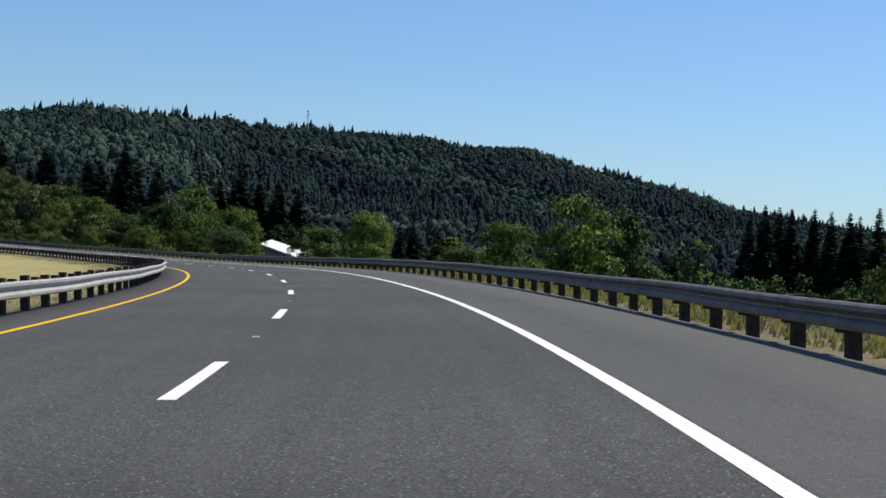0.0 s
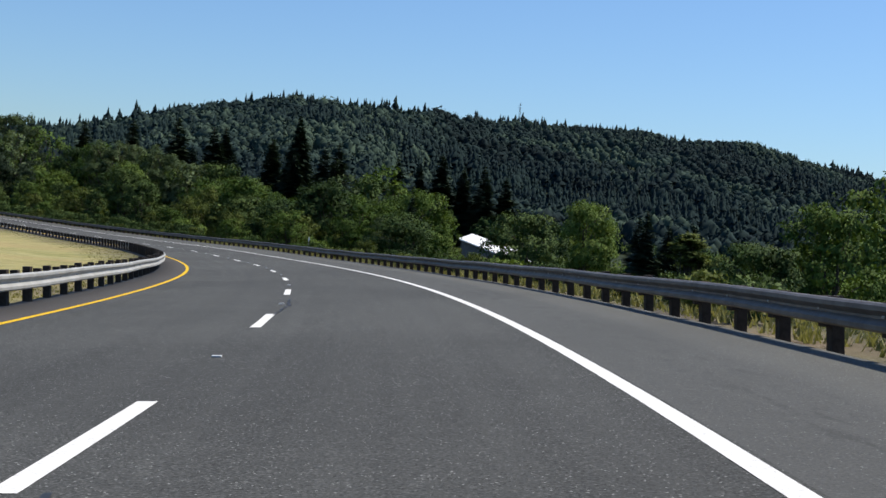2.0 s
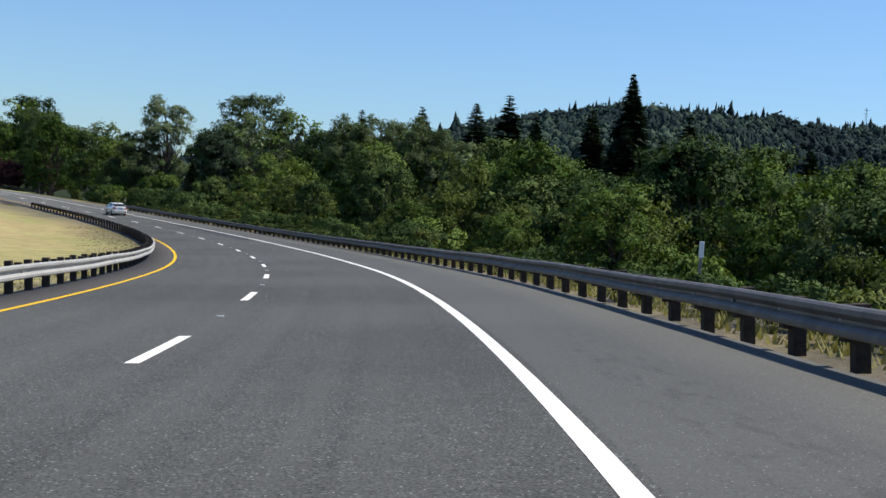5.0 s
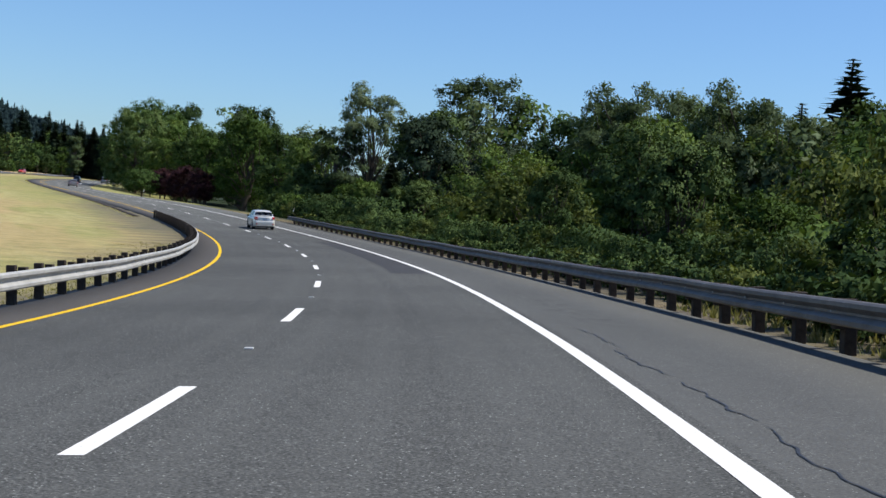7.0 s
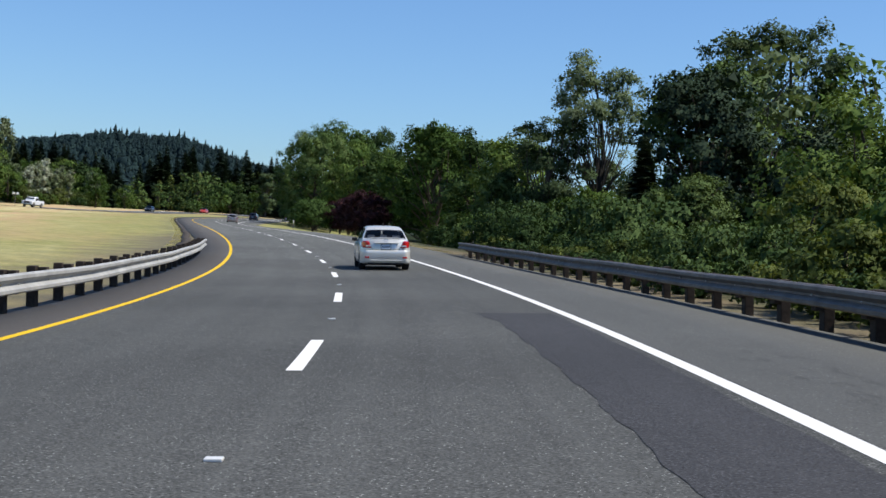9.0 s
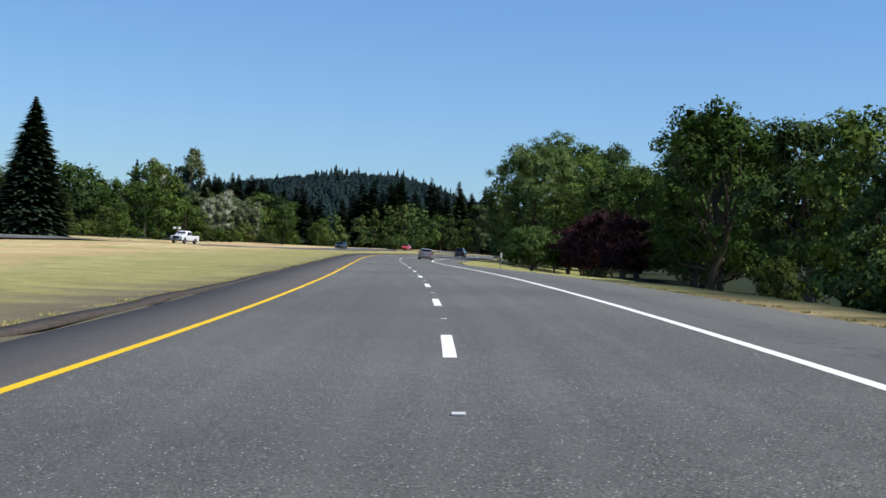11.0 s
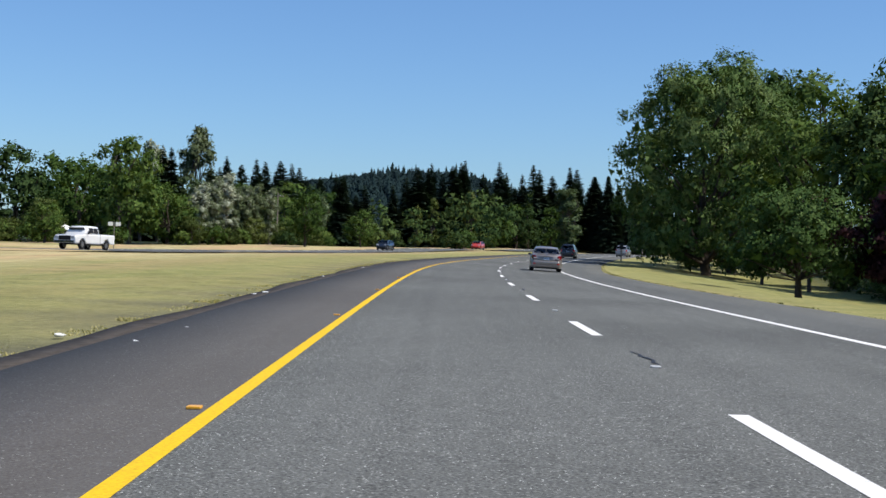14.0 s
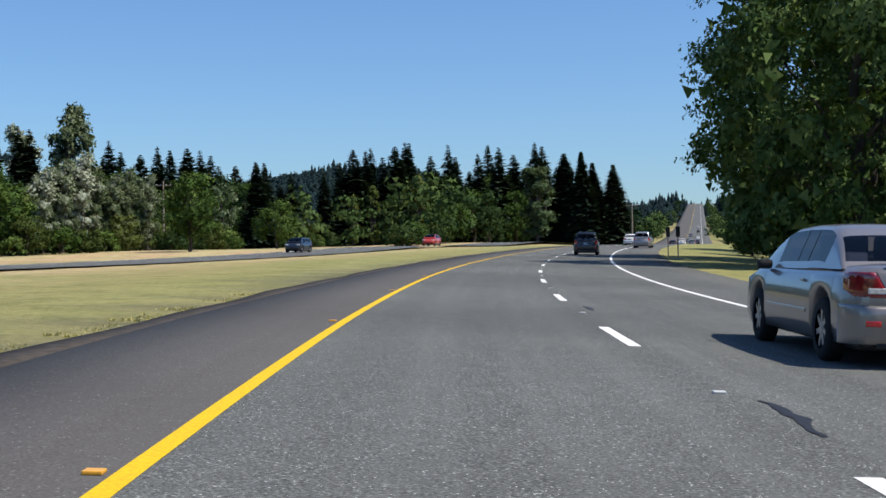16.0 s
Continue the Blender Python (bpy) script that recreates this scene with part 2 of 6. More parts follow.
M_NEEDLE = leaf_material("fir_needles", (0.015, 0.028, 0.017), (0.030, 0.051, 0.030), (0.066, 0.094, 0.052), 0.08)
# both hillside colours lean blue: the haze of distance is mixed into them
M_LEAF_HILL_HAZE = forest_material("hazy_hillside_leaves", (0.009, 0.017, 0.019), (0.019, 0.035, 0.034), (0.056, 0.084, 0.060))
M_FIR_HILL_HAZE = forest_material("hazy_hillside_firs", (0.009, 0.018, 0.021), (0.012, 0.024, 0.026), (0.017, 0.032, 0.031))
M_VERGE = leaf_material("verge_blades", (0.06, 0.065, 0.022), (0.16, 0.16, 0.06), (0.34, 0.31, 0.14), 0.25)
M_GRASS = leaf_material("grass_blades", (0.13, 0.128, 0.045), (0.26, 0.24, 0.088), (0.42, 0.37, 0.165), 0.3)


# ---- mesh helpers ----
def mesh_of(name, verts, faces, smooth=False):
    me = bpy.data.meshes.new(name)
    me.from_pydata([tuple(map(float, v)) for v in verts], [], [tuple(map(int, f)) for f in faces])
    if smooth:
        me.polygons.foreach_set("use_smooth", [True] * len(me.polygons))
    me.update()
    return me


def quads_mesh(name, verts, k, normals=None):
    """Fast mesh of separate k-sided faces; verts is an n*k by 3 array. normals: the rounded form's normal for each face."""
    verts = np.asarray(verts, np.float32).reshape(-1, 3)
    n = len(verts)
    me = bpy.data.meshes.new(name)
    me.vertices.add(n)
    me.vertices.foreach_set("co", verts.ravel())
    me.loops.add(n)
    me.loops.foreach_set("vertex_index", np.arange(n, dtype=np.int32))
    me.polygons.add(n // k)
    me.polygons.foreach_set("loop_start", np.arange(0, n, k, dtype=np.int32))
    me.update(calc_edges=True)
    if normals is not None:
        me.normals_split_custom_set(np.repeat(np.asarray(normals, np.float32), k, 0))
    return me


def indexed_mesh(name, verts, faces):
    """Fast mesh from arrays: faces is an n by k array of indices."""
    verts, faces = np.asarray(verts, np.float32), np.asarray(faces, np.int32)
    me = bpy.data.meshes.new(name)
    me.vertices.add(len(verts))
    me.vertices.foreach_set("co", verts.ravel())
    me.loops.add(faces.size)
    me.loops.foreach_set("vertex_index", faces.ravel())
    me.polygons.add(len(faces))
    me.polygons.foreach_set("loop_start", np.arange(0, faces.size, faces.shape[1], dtype=np.int32))
    me.update(calc_edges=True)
    return me


def part(name, data, material, parent=None, label="", at=None):
    """One mesh object, from a bmesh or a mesh, under a thing or a part."""
    if isinstance(data, bmesh.types.BMesh):
        me = bpy.data.meshes.new(name)
        data.to_mesh(me)
        data.free()
        data = me
    if material is not None and not data.materials:
        data.materials.append(material)
    ob = new(name, data)
    if parent is not None:
        ob.parent = parent
    if at is not None:
        ob.matrix_basis = at
    return tagged(ob, label) if label else ob


def empty(name, m=None):
    ob = new(name)
    ob.empty_display_size = 0.2
    if m is not None:
        ob.matrix_basis = m
    return ob


def box_bm(sx, sy, sz, bevel=0.0, at=(0, 0, 0)):
    bm = bmesh.new()
    bmesh.ops.create_cube(bm, size=1.0, matrix=Matrix.Translation(at) @ Matrix.Diagonal((sx, sy, sz, 1)))
    if bevel:
        bmesh.ops.bevel(bm, geom=bm.edges[:], offset=bevel, segments=2, affect="EDGES", profile=0.6)
    return bm


def tube(points, radii, n=6):
    """Verts and quads of a tapered tube along points."""
    pts = [Vector(p) for p in points]
    vs, fs = [], []
    for i, p in enumerate(pts):
        d = (pts[min(i + 1, len(pts) - 1)] - pts[max(i - 1, 0)]).normalized()
        a = d.orthogonal().normalized()
        b = d.cross(a)
        for j in range(n):
            w = 2 * math.pi * j / n
            vs.append(p + (a * math.cos(w) + b * math.sin(w)) * radii[i])
    for i in range(len(pts) - 1):
        for j in range(n):
            fs.append((i * n + j, i * n + (j + 1) % n, (i + 1) * n + (j + 1) % n, (i + 1) * n + j))
    return vs, fs


# ---- the line of the road ----
KNOT = np.concatenate([np.arange(-30.0, 621.0, 25.0), [680.0, 760.0, 950.0, 1250.0, 1600.0, 2400.0]])
CURVE = np.array([231, 269, 306, 304, 291, 298, 321, 315, 286, 286, 315, 322, 268, 179, 97, 37, 12, 0, -48, -117, -155, -162, -149, -130,
                  -113, -100, -87, 0, 36, 0, 0, 0, 0]) * 1e-5
GRADE = np.array([0.0020, 0.0017, -0.0029, -0.0069, -0.0154, -0.0194, -0.0183, -0.0116, -0.0162, -0.0081, 0.0000, 0.0086, 0.0145, 0.0223, 0.0216,
                  0.0196, 0.0173, 0.0175, 0.0182, 0.0201, 0.0177, 0.0211, 0.0234, 0.0249, 0.0256, 0.0242, 0.0230, 0.012, 0.010, 0.030, 0.048, 0.062, 0.064])
BANK = np.array([0.0658, 0.0687, 0.0739, 0.0787, 0.0773, 0.0738, 0.0741, 0.0745, 0.0786, 0.0800, 0.0691, 0.0585, 0.0528, 0.0502, 0.0477, 0.0403,
                 0.0247, 0.0090, -0.0086, -0.0248, -0.0361, -0.0371, -0.0315, -0.0247, -0.0191, -0.0151, -0.0122, 0.0, 0.0, 0.0, 0.0, 0.0, 0.0])
S = np.arange(-90.0, 2400.0, 1.0)
_k, _g, _b = (np.interp(S, KNOT, a) for a in (CURVE, GRADE, BANK))
TH = np.concatenate([[0], np.cumsum((_k[1:] + _k[:-1]) / 2)])
TH -= np.interp(0, S, TH)
_m = (TH[1:] + TH[:-1]) / 2
RX, RY, RZ = (np.concatenate([[0], np.cumsum(a)]) for a in (-np.sin(_m), np.cos(_m), (_g[1:] + _g[:-1]) / 2))
for _a in (RX, RY, RZ):
    _a -= np.interp(0, S, _a)


def road(s, l, dz=0.0):
    """Places on the road's plane: s metres along the lane line, l metres to its right."""
    th, b = np.interp(s, S, TH), np.interp(s, S, _b)
    return np.stack(np.broadcast_arrays(np.interp(s, S, RX) + l * np.cos(th), np.interp(s, S, RY) + l * np.sin(th),
                                        np.interp(s, S, RZ) + b * np.clip(l, -9, 12) + dz), -1)


def road_pose(s, l, dz=0.0, turn=0.0):
    """The pose of a thing that stands on the road and faces along it (+y ahead, +x to the right)."""
    th, b, g = np.interp(s, S, TH), np.interp(s, S, _b), np.interp(s, S, _g)
    p = road(s, l, dz)
    return Matrix.Translation(p.tolist()) @ Euler((0, 0, th + radians(turn))).to_matrix().to_4x4() @ Euler((math.atan(g), -math.atan(b), 0)).to_matrix().to_4x4()


def nearest(x, y):
    """The running metre and the lateral place of points in the plan."""
    x, y = np.asarray(x, float).ravel(), np.asarray(y, float).ravel()
    s, l = np.empty_like(x), np.empty_like(x)
    for a in range(0, len(x), 4000):
        dx, dy = x[a:a + 4000, None] - RX[None, ::3], y[a:a + 4000, None] - RY[None, ::3]
        i = (dx * dx + dy * dy).argmin(1) * 3
        s[a:a + 4000] = S[i]
        l[a:a + 4000] = (x[a:a + 4000] - RX[i]) * np.cos(TH[i]) + (y[a:a + 4000] - RY[i]) * np.sin(TH[i])
        far = np.hypot(x[a:a + 4000] - RX[i], y[a:a + 4000] - RY[i])
        l[a:a + 4000] = np.where(np.abs(far - np.abs(l[a:a + 4000])) > 3, np.sign(l[a:a + 4000] + 1e-6) * far, l[a:a + 4000])
    return s, l


# heights of the land, in plan: the meadow inside the bend, the low ground outside it, the shoulder of the far slope
LAND = np.array([(-429, 444, 5.6), (-338, 372, 2.6), (-471, 526, 7.3), (-489, 456, 6.1), (-476, 489, 7.2), (-366, 365, 3.2), (-302, 345, 2.0),
                 (-398, 474, 5.7), (-376, 380, 4.4), (-150, 195, -1.5), (-220, 250, -0.3), (-100, 110, -2.0), (-60, 20, -1.5), (-150, 80, -1.5),
                 (-300, 200, 0.0), (-550, 400, 6.0), (40, 60, -5.0), (30, 130, -6.5), (60, 200, -9.0), (-20, 215, -6.5), (-10, 300, -9.0), (-60, 280, -6.5),
                 (60, 350, -10.0), (-100, 300, -4.0), (-150, 335, -2.5), (-190, 350, -1.5), (-230, 375, -0.8), (-270, 415, 0.8), (-300, 455, 2.5),
                 (-370, 530, 5.0), (-427, 539, 9.6), (-440, 554, 10.2)], float)
RIDGE = np.array([(-180, 40, 1500), (-60, 45, 1600), (-40, 60, 1900), (-22.9, 74, 2142), (-18.7, 91, 2131), (-16.1, 121, 2124), (-13.5, 139, 2118),
                  (-11.4, 151, 2113), (-9, 167, 2108), (-7.4, 168, 2104), (-5.8, 164, 2101), (-3.9, 179, 2097), (-1.5, 184, 2080), (1.2, 170, 1950),
                  (3.6, 152, 1700), (4.9, 112, 1250), (7.4, 105, 1130), (11.3, 107, 1170), (13.8, 100, 1214), (16.8, 91, 1212), (19.1, 76, 1210),
                  (22, 64, 1208), (30, 50, 1300), (40.2, 78, 2300), (44, 105, 3200), (47, 138, 3500), (49.5, 182, 3600), (50.7, 206, 3600), (52, 222, 3600),
                  (54.5, 222, 3600), (57, 204, 3600), (60, 170, 3500), (66, 110, 3300), (80, 60, 2600), (180, 40, 1500)], float)


def polar(x, y):
    return np.degrees(np.arctan2(-(x + 100.0), y - 200.0)), np.hypot(x + 100.0, y - 200.0)


def land(x, y):
    """Height of the ground at points in the plan."""
    x, y = np.asarray(x, float).ravel(), np.asarray(y, float).ravel()
    w = 1.0 / ((x[:, None] - LAND[:, 0]) ** 2 + (y[:, None] - LAND[:, 1]) ** 2 + 25.0 ** 2) ** 1.6
    z = (w * LAND[:, 2]).sum(1) / w.sum(1)
    az, r = polar(x, y)
    top, rr = np.interp(az, RIDGE[:, 0], RIDGE[:, 1]), np.interp(az, RIDGE[:, 0], RIDGE[:, 2])
    r0 = np.interp(az, [-40, -30, 28, 40, 62, 75], [600, 430, 430, 600, 600, 600])
    u = np.clip((r - r0) / (rr - r0), 0, 1)
    hill = top * (0.35 * u + 0.65 * u * u * (3 - 2 * u))
    hill = np.where(r > rr, top * np.clip(1 - (r - rr) / 2600, 0.45, 1), hill)
    rough = 0.06 * hill * np.sin(x / 61.0 + 1.3 * np.sin(y / 83.0)) * (u < 0.9)
    z = np.where(r > 430, z * np.clip(1 - (r - 430) / 900, 0.2, 1), z) + hill + rough
    s, l = nearest(x, y)
    base = np.interp(s, S, RZ) + np.interp(s, S, _b) * np.clip(l, -9, 9)
    out = np.where(l > 0, l - 8.5, -l - 8.0)
    reach = np.where(l > 0, 16.0, 40.0)
    t = np.clip(out / reach, 0, 1)
    t = t * t * (3 - 2 * t)
    return np.where(np.abs(l) > 200, z, (base - 0.07) * (1 - t) + z * t)


def ground_z(x, y):
    return float(land([x], [y])[0])


# ---- ground: one sheet to the horizon ----
def axis(lo, hi, fine, far):
    a = list(np.arange(lo, hi + 0.1, fine))
    step = fine
    while a[-1] < far:
        step *= 1.16
        a.append(a[-1] + step)
    step = fine
    while a[0] > -far:
        step *= 1.16
        a.insert(0, a[0] - step)
    return np.array(a)


gx, gy = axis(-480, 120, 3.0, 4200), axis(-60, 560, 3.0, 4200)
GX, GY = np.meshgrid(gx, gy)
GZ = land(GX, GY)
nx, ny = len(gx), len(gy)
ii = np.arange(nx * ny).reshape(ny, nx)
gfaces = np.stack([ii[:-1, :-1], ii[:-1, 1:], ii[1:, 1:], ii[1:, :-1]], -1).reshape(-1, 4)
gmesh = indexed_mesh("ground", np.stack([GX.ravel(), GY.ravel(), GZ], 1), gfaces)
gs, gl = nearest(GX, GY)
gaz, gr_ = polar(GX.ravel(), GY.ravel())
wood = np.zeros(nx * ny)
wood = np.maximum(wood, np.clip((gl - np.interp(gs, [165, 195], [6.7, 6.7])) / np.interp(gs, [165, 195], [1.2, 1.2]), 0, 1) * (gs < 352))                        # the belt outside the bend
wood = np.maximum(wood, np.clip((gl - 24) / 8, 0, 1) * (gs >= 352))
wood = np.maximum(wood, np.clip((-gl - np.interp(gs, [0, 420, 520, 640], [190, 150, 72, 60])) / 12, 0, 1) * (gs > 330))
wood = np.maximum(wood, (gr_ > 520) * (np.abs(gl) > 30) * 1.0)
lawn = np.clip((gl - 5) / 2, 0, 1) * (gs > 330) * 0.85 + np.clip((-gl) / 3, 0, 1) * np.clip((26 + gl) / 14, 0, 1) * np.interp(gs, [290, 340], [0.55, 0.8])
gravel = np.where(gl > 0, np.clip((8.9 - gl) / 1.4, 0, 1) * (gs < 310) * 1.15, np.clip((np.interp(gs, [225, 270, 292, 312, 345], [7.3, 8.6, 10.2, 9.6, 7.2]) + gl + 0.5 * np.sin(gs / 7.0)) / 1.2, 0, 1)) * 0.8
col = gmesh.color_attributes.new("cover", "FLOAT_COLOR", "POINT")
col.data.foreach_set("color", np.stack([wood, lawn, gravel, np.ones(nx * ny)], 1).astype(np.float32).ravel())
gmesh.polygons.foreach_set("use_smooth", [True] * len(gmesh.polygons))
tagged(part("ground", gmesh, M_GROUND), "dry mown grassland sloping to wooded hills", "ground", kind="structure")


# ---- road ----
def ribbon(name, s0, s1, l0, l1, dz, material, parent=None, step=1.0, depth=0.0, wander=None, label=""):
    """A strip of surface between two lateral places (numbers or functions of s), with a thickness."""
    n = max(2, int((s1 - s0) / step) + 1)
    ss = np.linspace(s0, s1, n)
    f = lambda v: v(ss) if callable(v) else np.full(n, float(v))
    a, b = f(l0), f(l1)
    w = wander(ss) if wander else 0.0
    cols = [a + w, b + w] if b.max() - a.min() < 1.0 else [a + (b - a) * t + w for t in np.linspace(0, 1, 9)]
    vs = [road(ss, c, dz) for c in cols]
    uv = [np.stack([c, ss, 0 * ss], 1) for c in cols]
    if depth:
        vs = [road(ss, cols[0], dz - depth)] + vs + [road(ss, cols[-1], dz - depth)]
        uv = [uv[0]] + uv + [uv[-1]]
    m = len(vs)
    idx = np.arange(m * n).reshape(m, n)
    faces = np.stack([idx[:-1, :-1], idx[1:, :-1], idx[1:, 1:], idx[:-1, 1:]], -1).reshape(-1, 4)
    me = indexed_mesh(name, np.concatenate(vs), faces)
    at = me.attributes.new("road", "FLOAT_VECTOR", "POINT")
    at.data.foreach_set("vector", np.concatenate(uv).astype(np.float32).ravel())
    return part(name, me, material, parent, label)


left_edge = lambda s: np.interp(s, [-90, 300, 345, 760, 900, 2400], [-5.0, -5.1, -5.92, -5.92, -14.0, -14.0])
right_edge = lambda s: np.interp(s, [-90, 290, 330, 470, 500, 2400], [6.62, 6.62, 6.7, 6.7, 7.25, 7.25])
tagged(ribbon("road", -90, 2380, left_edge, right_edge, 0.0, M_ROAD, None, 2.0, 0.2), "two lanes of grey chip-seal asphalt, curved and banked", "road", kind="structure")
tagged(ribbon("edge_line", -90, 2380, lambda s: 3.58 - np.interp(s, [110, 150, 200, 220], [0, 0.06, 0.06, 0]), lambda s: 3.74 - np.interp(s, [110, 150, 200, 220], [0, 0.06, 0.06, 0]), 0.004, M_WHITE, None, 2.0), "solid white edge line painted on asphalt", "road marking", kind="structure")
median_line = tagged(ribbon("median_line", -90, 2380, lambda s: -3.655 - np.interp(s, [350, 385], [0, 0.07]), lambda s: -3.525 - np.interp(s, [350, 385], [0, 0.07]), 0.004, M_YELLOW, None, 2.0), "solid yellow line painted on asphalt", "road marking", kind="structure")
DASH_END = 6.77
lane_line = tagged(empty("lane_line"), "broken white lane line of painted dashes", "road marking", kind="structure")
rng = random.Random(4)
for i in range(-6, 60):
    e = DASH_END + 12.192 * i
    ribbon("dash", e - 3.55 + rng.uniform(-0.06, 0.06), e, -0.075, 0.075, 0.004, M_WHITE, lane_line, 0.6)

# ---- places along the road ----
RAIL_END_R, RAIL_END_L = 295.0, 293.6
CRACKS = [(39, 52, 0.16, 0.10, 0.0), (67.5, 74, 0.12, 0.07, 0.0), (101, 112, 0.09, 0.085, 0.0), (119, 128, 0.1, 0.08, 0.0), (178.6, 181.4, 0.06, 0.09, 0.0),
          (184, 187.6, 4.13, 0.028, 0.0), (187.9, 190.4, 4.19, 0.034, 0.0), (190.9, 193.8, 4.12, 0.030, 0.0), (194.0, 197.5, 4.17, 0.024, 0.0), (348.2, 353.4, 0.06, 0.07, 0.0), (360, 364.5, 0.2, 0.03, 0.0), (376.5, 379.0, 0.18, 0.07, 0.0), (390.5, 393.5, 0.18, 0.06, 0.0), (401.0, 402.8, 0.14, 0.06, 0.0), (425.4, 427.2, 0.2, 0.09, 0.0),
          (435.4, 437.2, 0.10, 0.12, 0.0), (459.3, 461.2, 0.16, 0.13, 0.03), (475, 476.5, 0.25, 0.14, 0.0)]
PATCH = (220.5, 256.2)
DELINEATORS = [(151, 9.0), (233, 9.3), (302, 8.6), (389.5, 6.9)]

# raised markers between the dashes
stud_bm = box_bm(0.10, 0.09, 0.018, 0.006, (0, 0, 0.009))
stud_me = bpy.data.meshes.new("stud")
stud_bm.to_mesh(stud_me)
stud_bm.free()
M_ORANGE = plain("orange_reflector", (0.75, 0.36, 0.03), 0.35, 0.0, 0.5, 0.1, 20.0)
M_STUD = plain("reflector", (0.62, 0.62, 0.60), 0.35, 0.0, 0.5, 0.1, 20.0)
stud_me.materials.append(M_STUD)
for i in range(-2, 52):
    part("stud", stud_me, None, lane_line, at=road_pose(DASH_END + 3.8 + 12.192 * i, 0.02, 0.001))

for s_ in [396.6 + 12.192 * i for i in range(-3, 13)]:
    part("stud", box_bm(0.10, 0.10, 0.02, 0.006, (0, 0, 0.01)), M_ORANGE, median_line, "orange reflective stud", at=road_pose(s_, -3.82, 0.001))

tagged(ribbon("dirt_verge", 298, 620, -6.34, -5.8, -0.012, M_DIRT, None, 1.0, 0.05, lambda ss: 0.06 * np.sin(ss / 3.1) + 0.05 * np.sin(ss / 1.3)),
       "strip of bare brown dirt along the paved shoulder", "verge", kind="structure")

# sealed cracks along the paving joint and a few across it
def crack(s0, s1, l, width, seed, drift=0.0):
    r = random.Random(seed)
    a, b, c = r.uniform(0, 6), r.uniform(0, 6), r.uniform(0.5, 0.9)
    def w(ss):
        return 0.05 * np.sin(ss * c + a) + 0.025 * np.sin(ss * 2.7 + b) + 0.018 * np.sin(ss * 8.3 + b) + 0.010 * np.sin(ss * 15.1 + a) + drift * (ss - s0)
    taper = lambda ss: width * (0.45 + 0.55 * np.sin(np.pi * np.clip((ss - s0) / (s1 - s0), 0.03, 0.97))) * (0.72 + 0.28 * np.sin(ss * 6.3 + a) * np.sin(ss * 2.9 + b))
    tagged(ribbon("crack_seal", s0, s1, lambda ss: l - taper(ss) / 2, lambda ss: l + taper(ss) / 2, 0.006, M_TAR, None, 0.09, 0.0, w),
           "dark bitumen seal along a crack in asphalt", "crack seal", "sealed cracks", "structure")


for n, (s0, s1, l, w, dr) in enumerate(CRACKS):
    crack(s0, s1, l, w, n, dr)
tagged(ribbon("pavement_patch", PATCH[0], PATCH[1], lambda s: np.interp(s, [PATCH[0], PATCH[0] + 4, PATCH[1] - 2.2, PATCH[1]], [2.25, 2.40, 2.42, 2.22]) + 0.02 * np.sin(s * 2.9) + 0.012 * np.sin(s * 7.7), lambda s: 3.46 + 0.02 * np.sin(s * 2.1), 0.004, M_PATCH, None, 0.25),
       "darker smooth patch of newer asphalt", "road patch", kind="structure")

# ---- guard rails ----
def w_beam(length, n=3):
    """A rolled steel beam of W section, its face towards +x, along +y."""
    prof = [(0.0, -0.155), (0.045, -0.150), (0.080, -0.125), (0.082, -0.075), (0.045, -0.040), (0.012, -0.015), (0.012, 0.015), (0.045, 0.040),
            (0.082, 0.075), (0.080, 0.125), (0.045, 0.150), (0.0, 0.155)]
    back = [(x - 0.006, z * 0.985) for x, z in reversed(prof)]
    ring = prof + back
    vs, fs = [], []
    for i in range(n + 1):
        for x, z in ring:
            vs.append((x, length * i / n, z))
    m = len(ring)
    for i in range(n):
        for j in range(m):
            fs.append((i * m + j, i * m + (j + 1) % m, (i + 1) * m + (j + 1) % m, (i + 1) * m + j))
    fs += [tuple(range(m)), tuple(range(n * m + m - 1, n * m - 1, -1))]
    return vs, fs


post_bm = box_bm(0.15, 0.20, 1.15, 0.012, (0, 0, 0.70 - 0.575))
post_me = bpy.data.meshes.new("post")
post_bm.to_mesh(post_me)
post_bm.free()
post_me.materials.append(M_POST)
block_bm = box_bm(0.14, 0.18, 0.36, 0.010, (0, 0, 0))
block_me = bpy.data.meshes.new("spacer_block")
block_bm.to_mesh(block_me)
block_bm.free()
block_me.materials.append(M_POST)
bolt_bm = bmesh.new()
bmesh.ops.create_uvsphere(bolt_bm, u_segments=6, v_segments=4, radius=0.022)
bolt_me = bpy.data.meshes.new("bolt")
bolt_bm.to_mesh(bolt_me)
bolt_bm.free()
bolt_me.materials.append(M_STEEL)


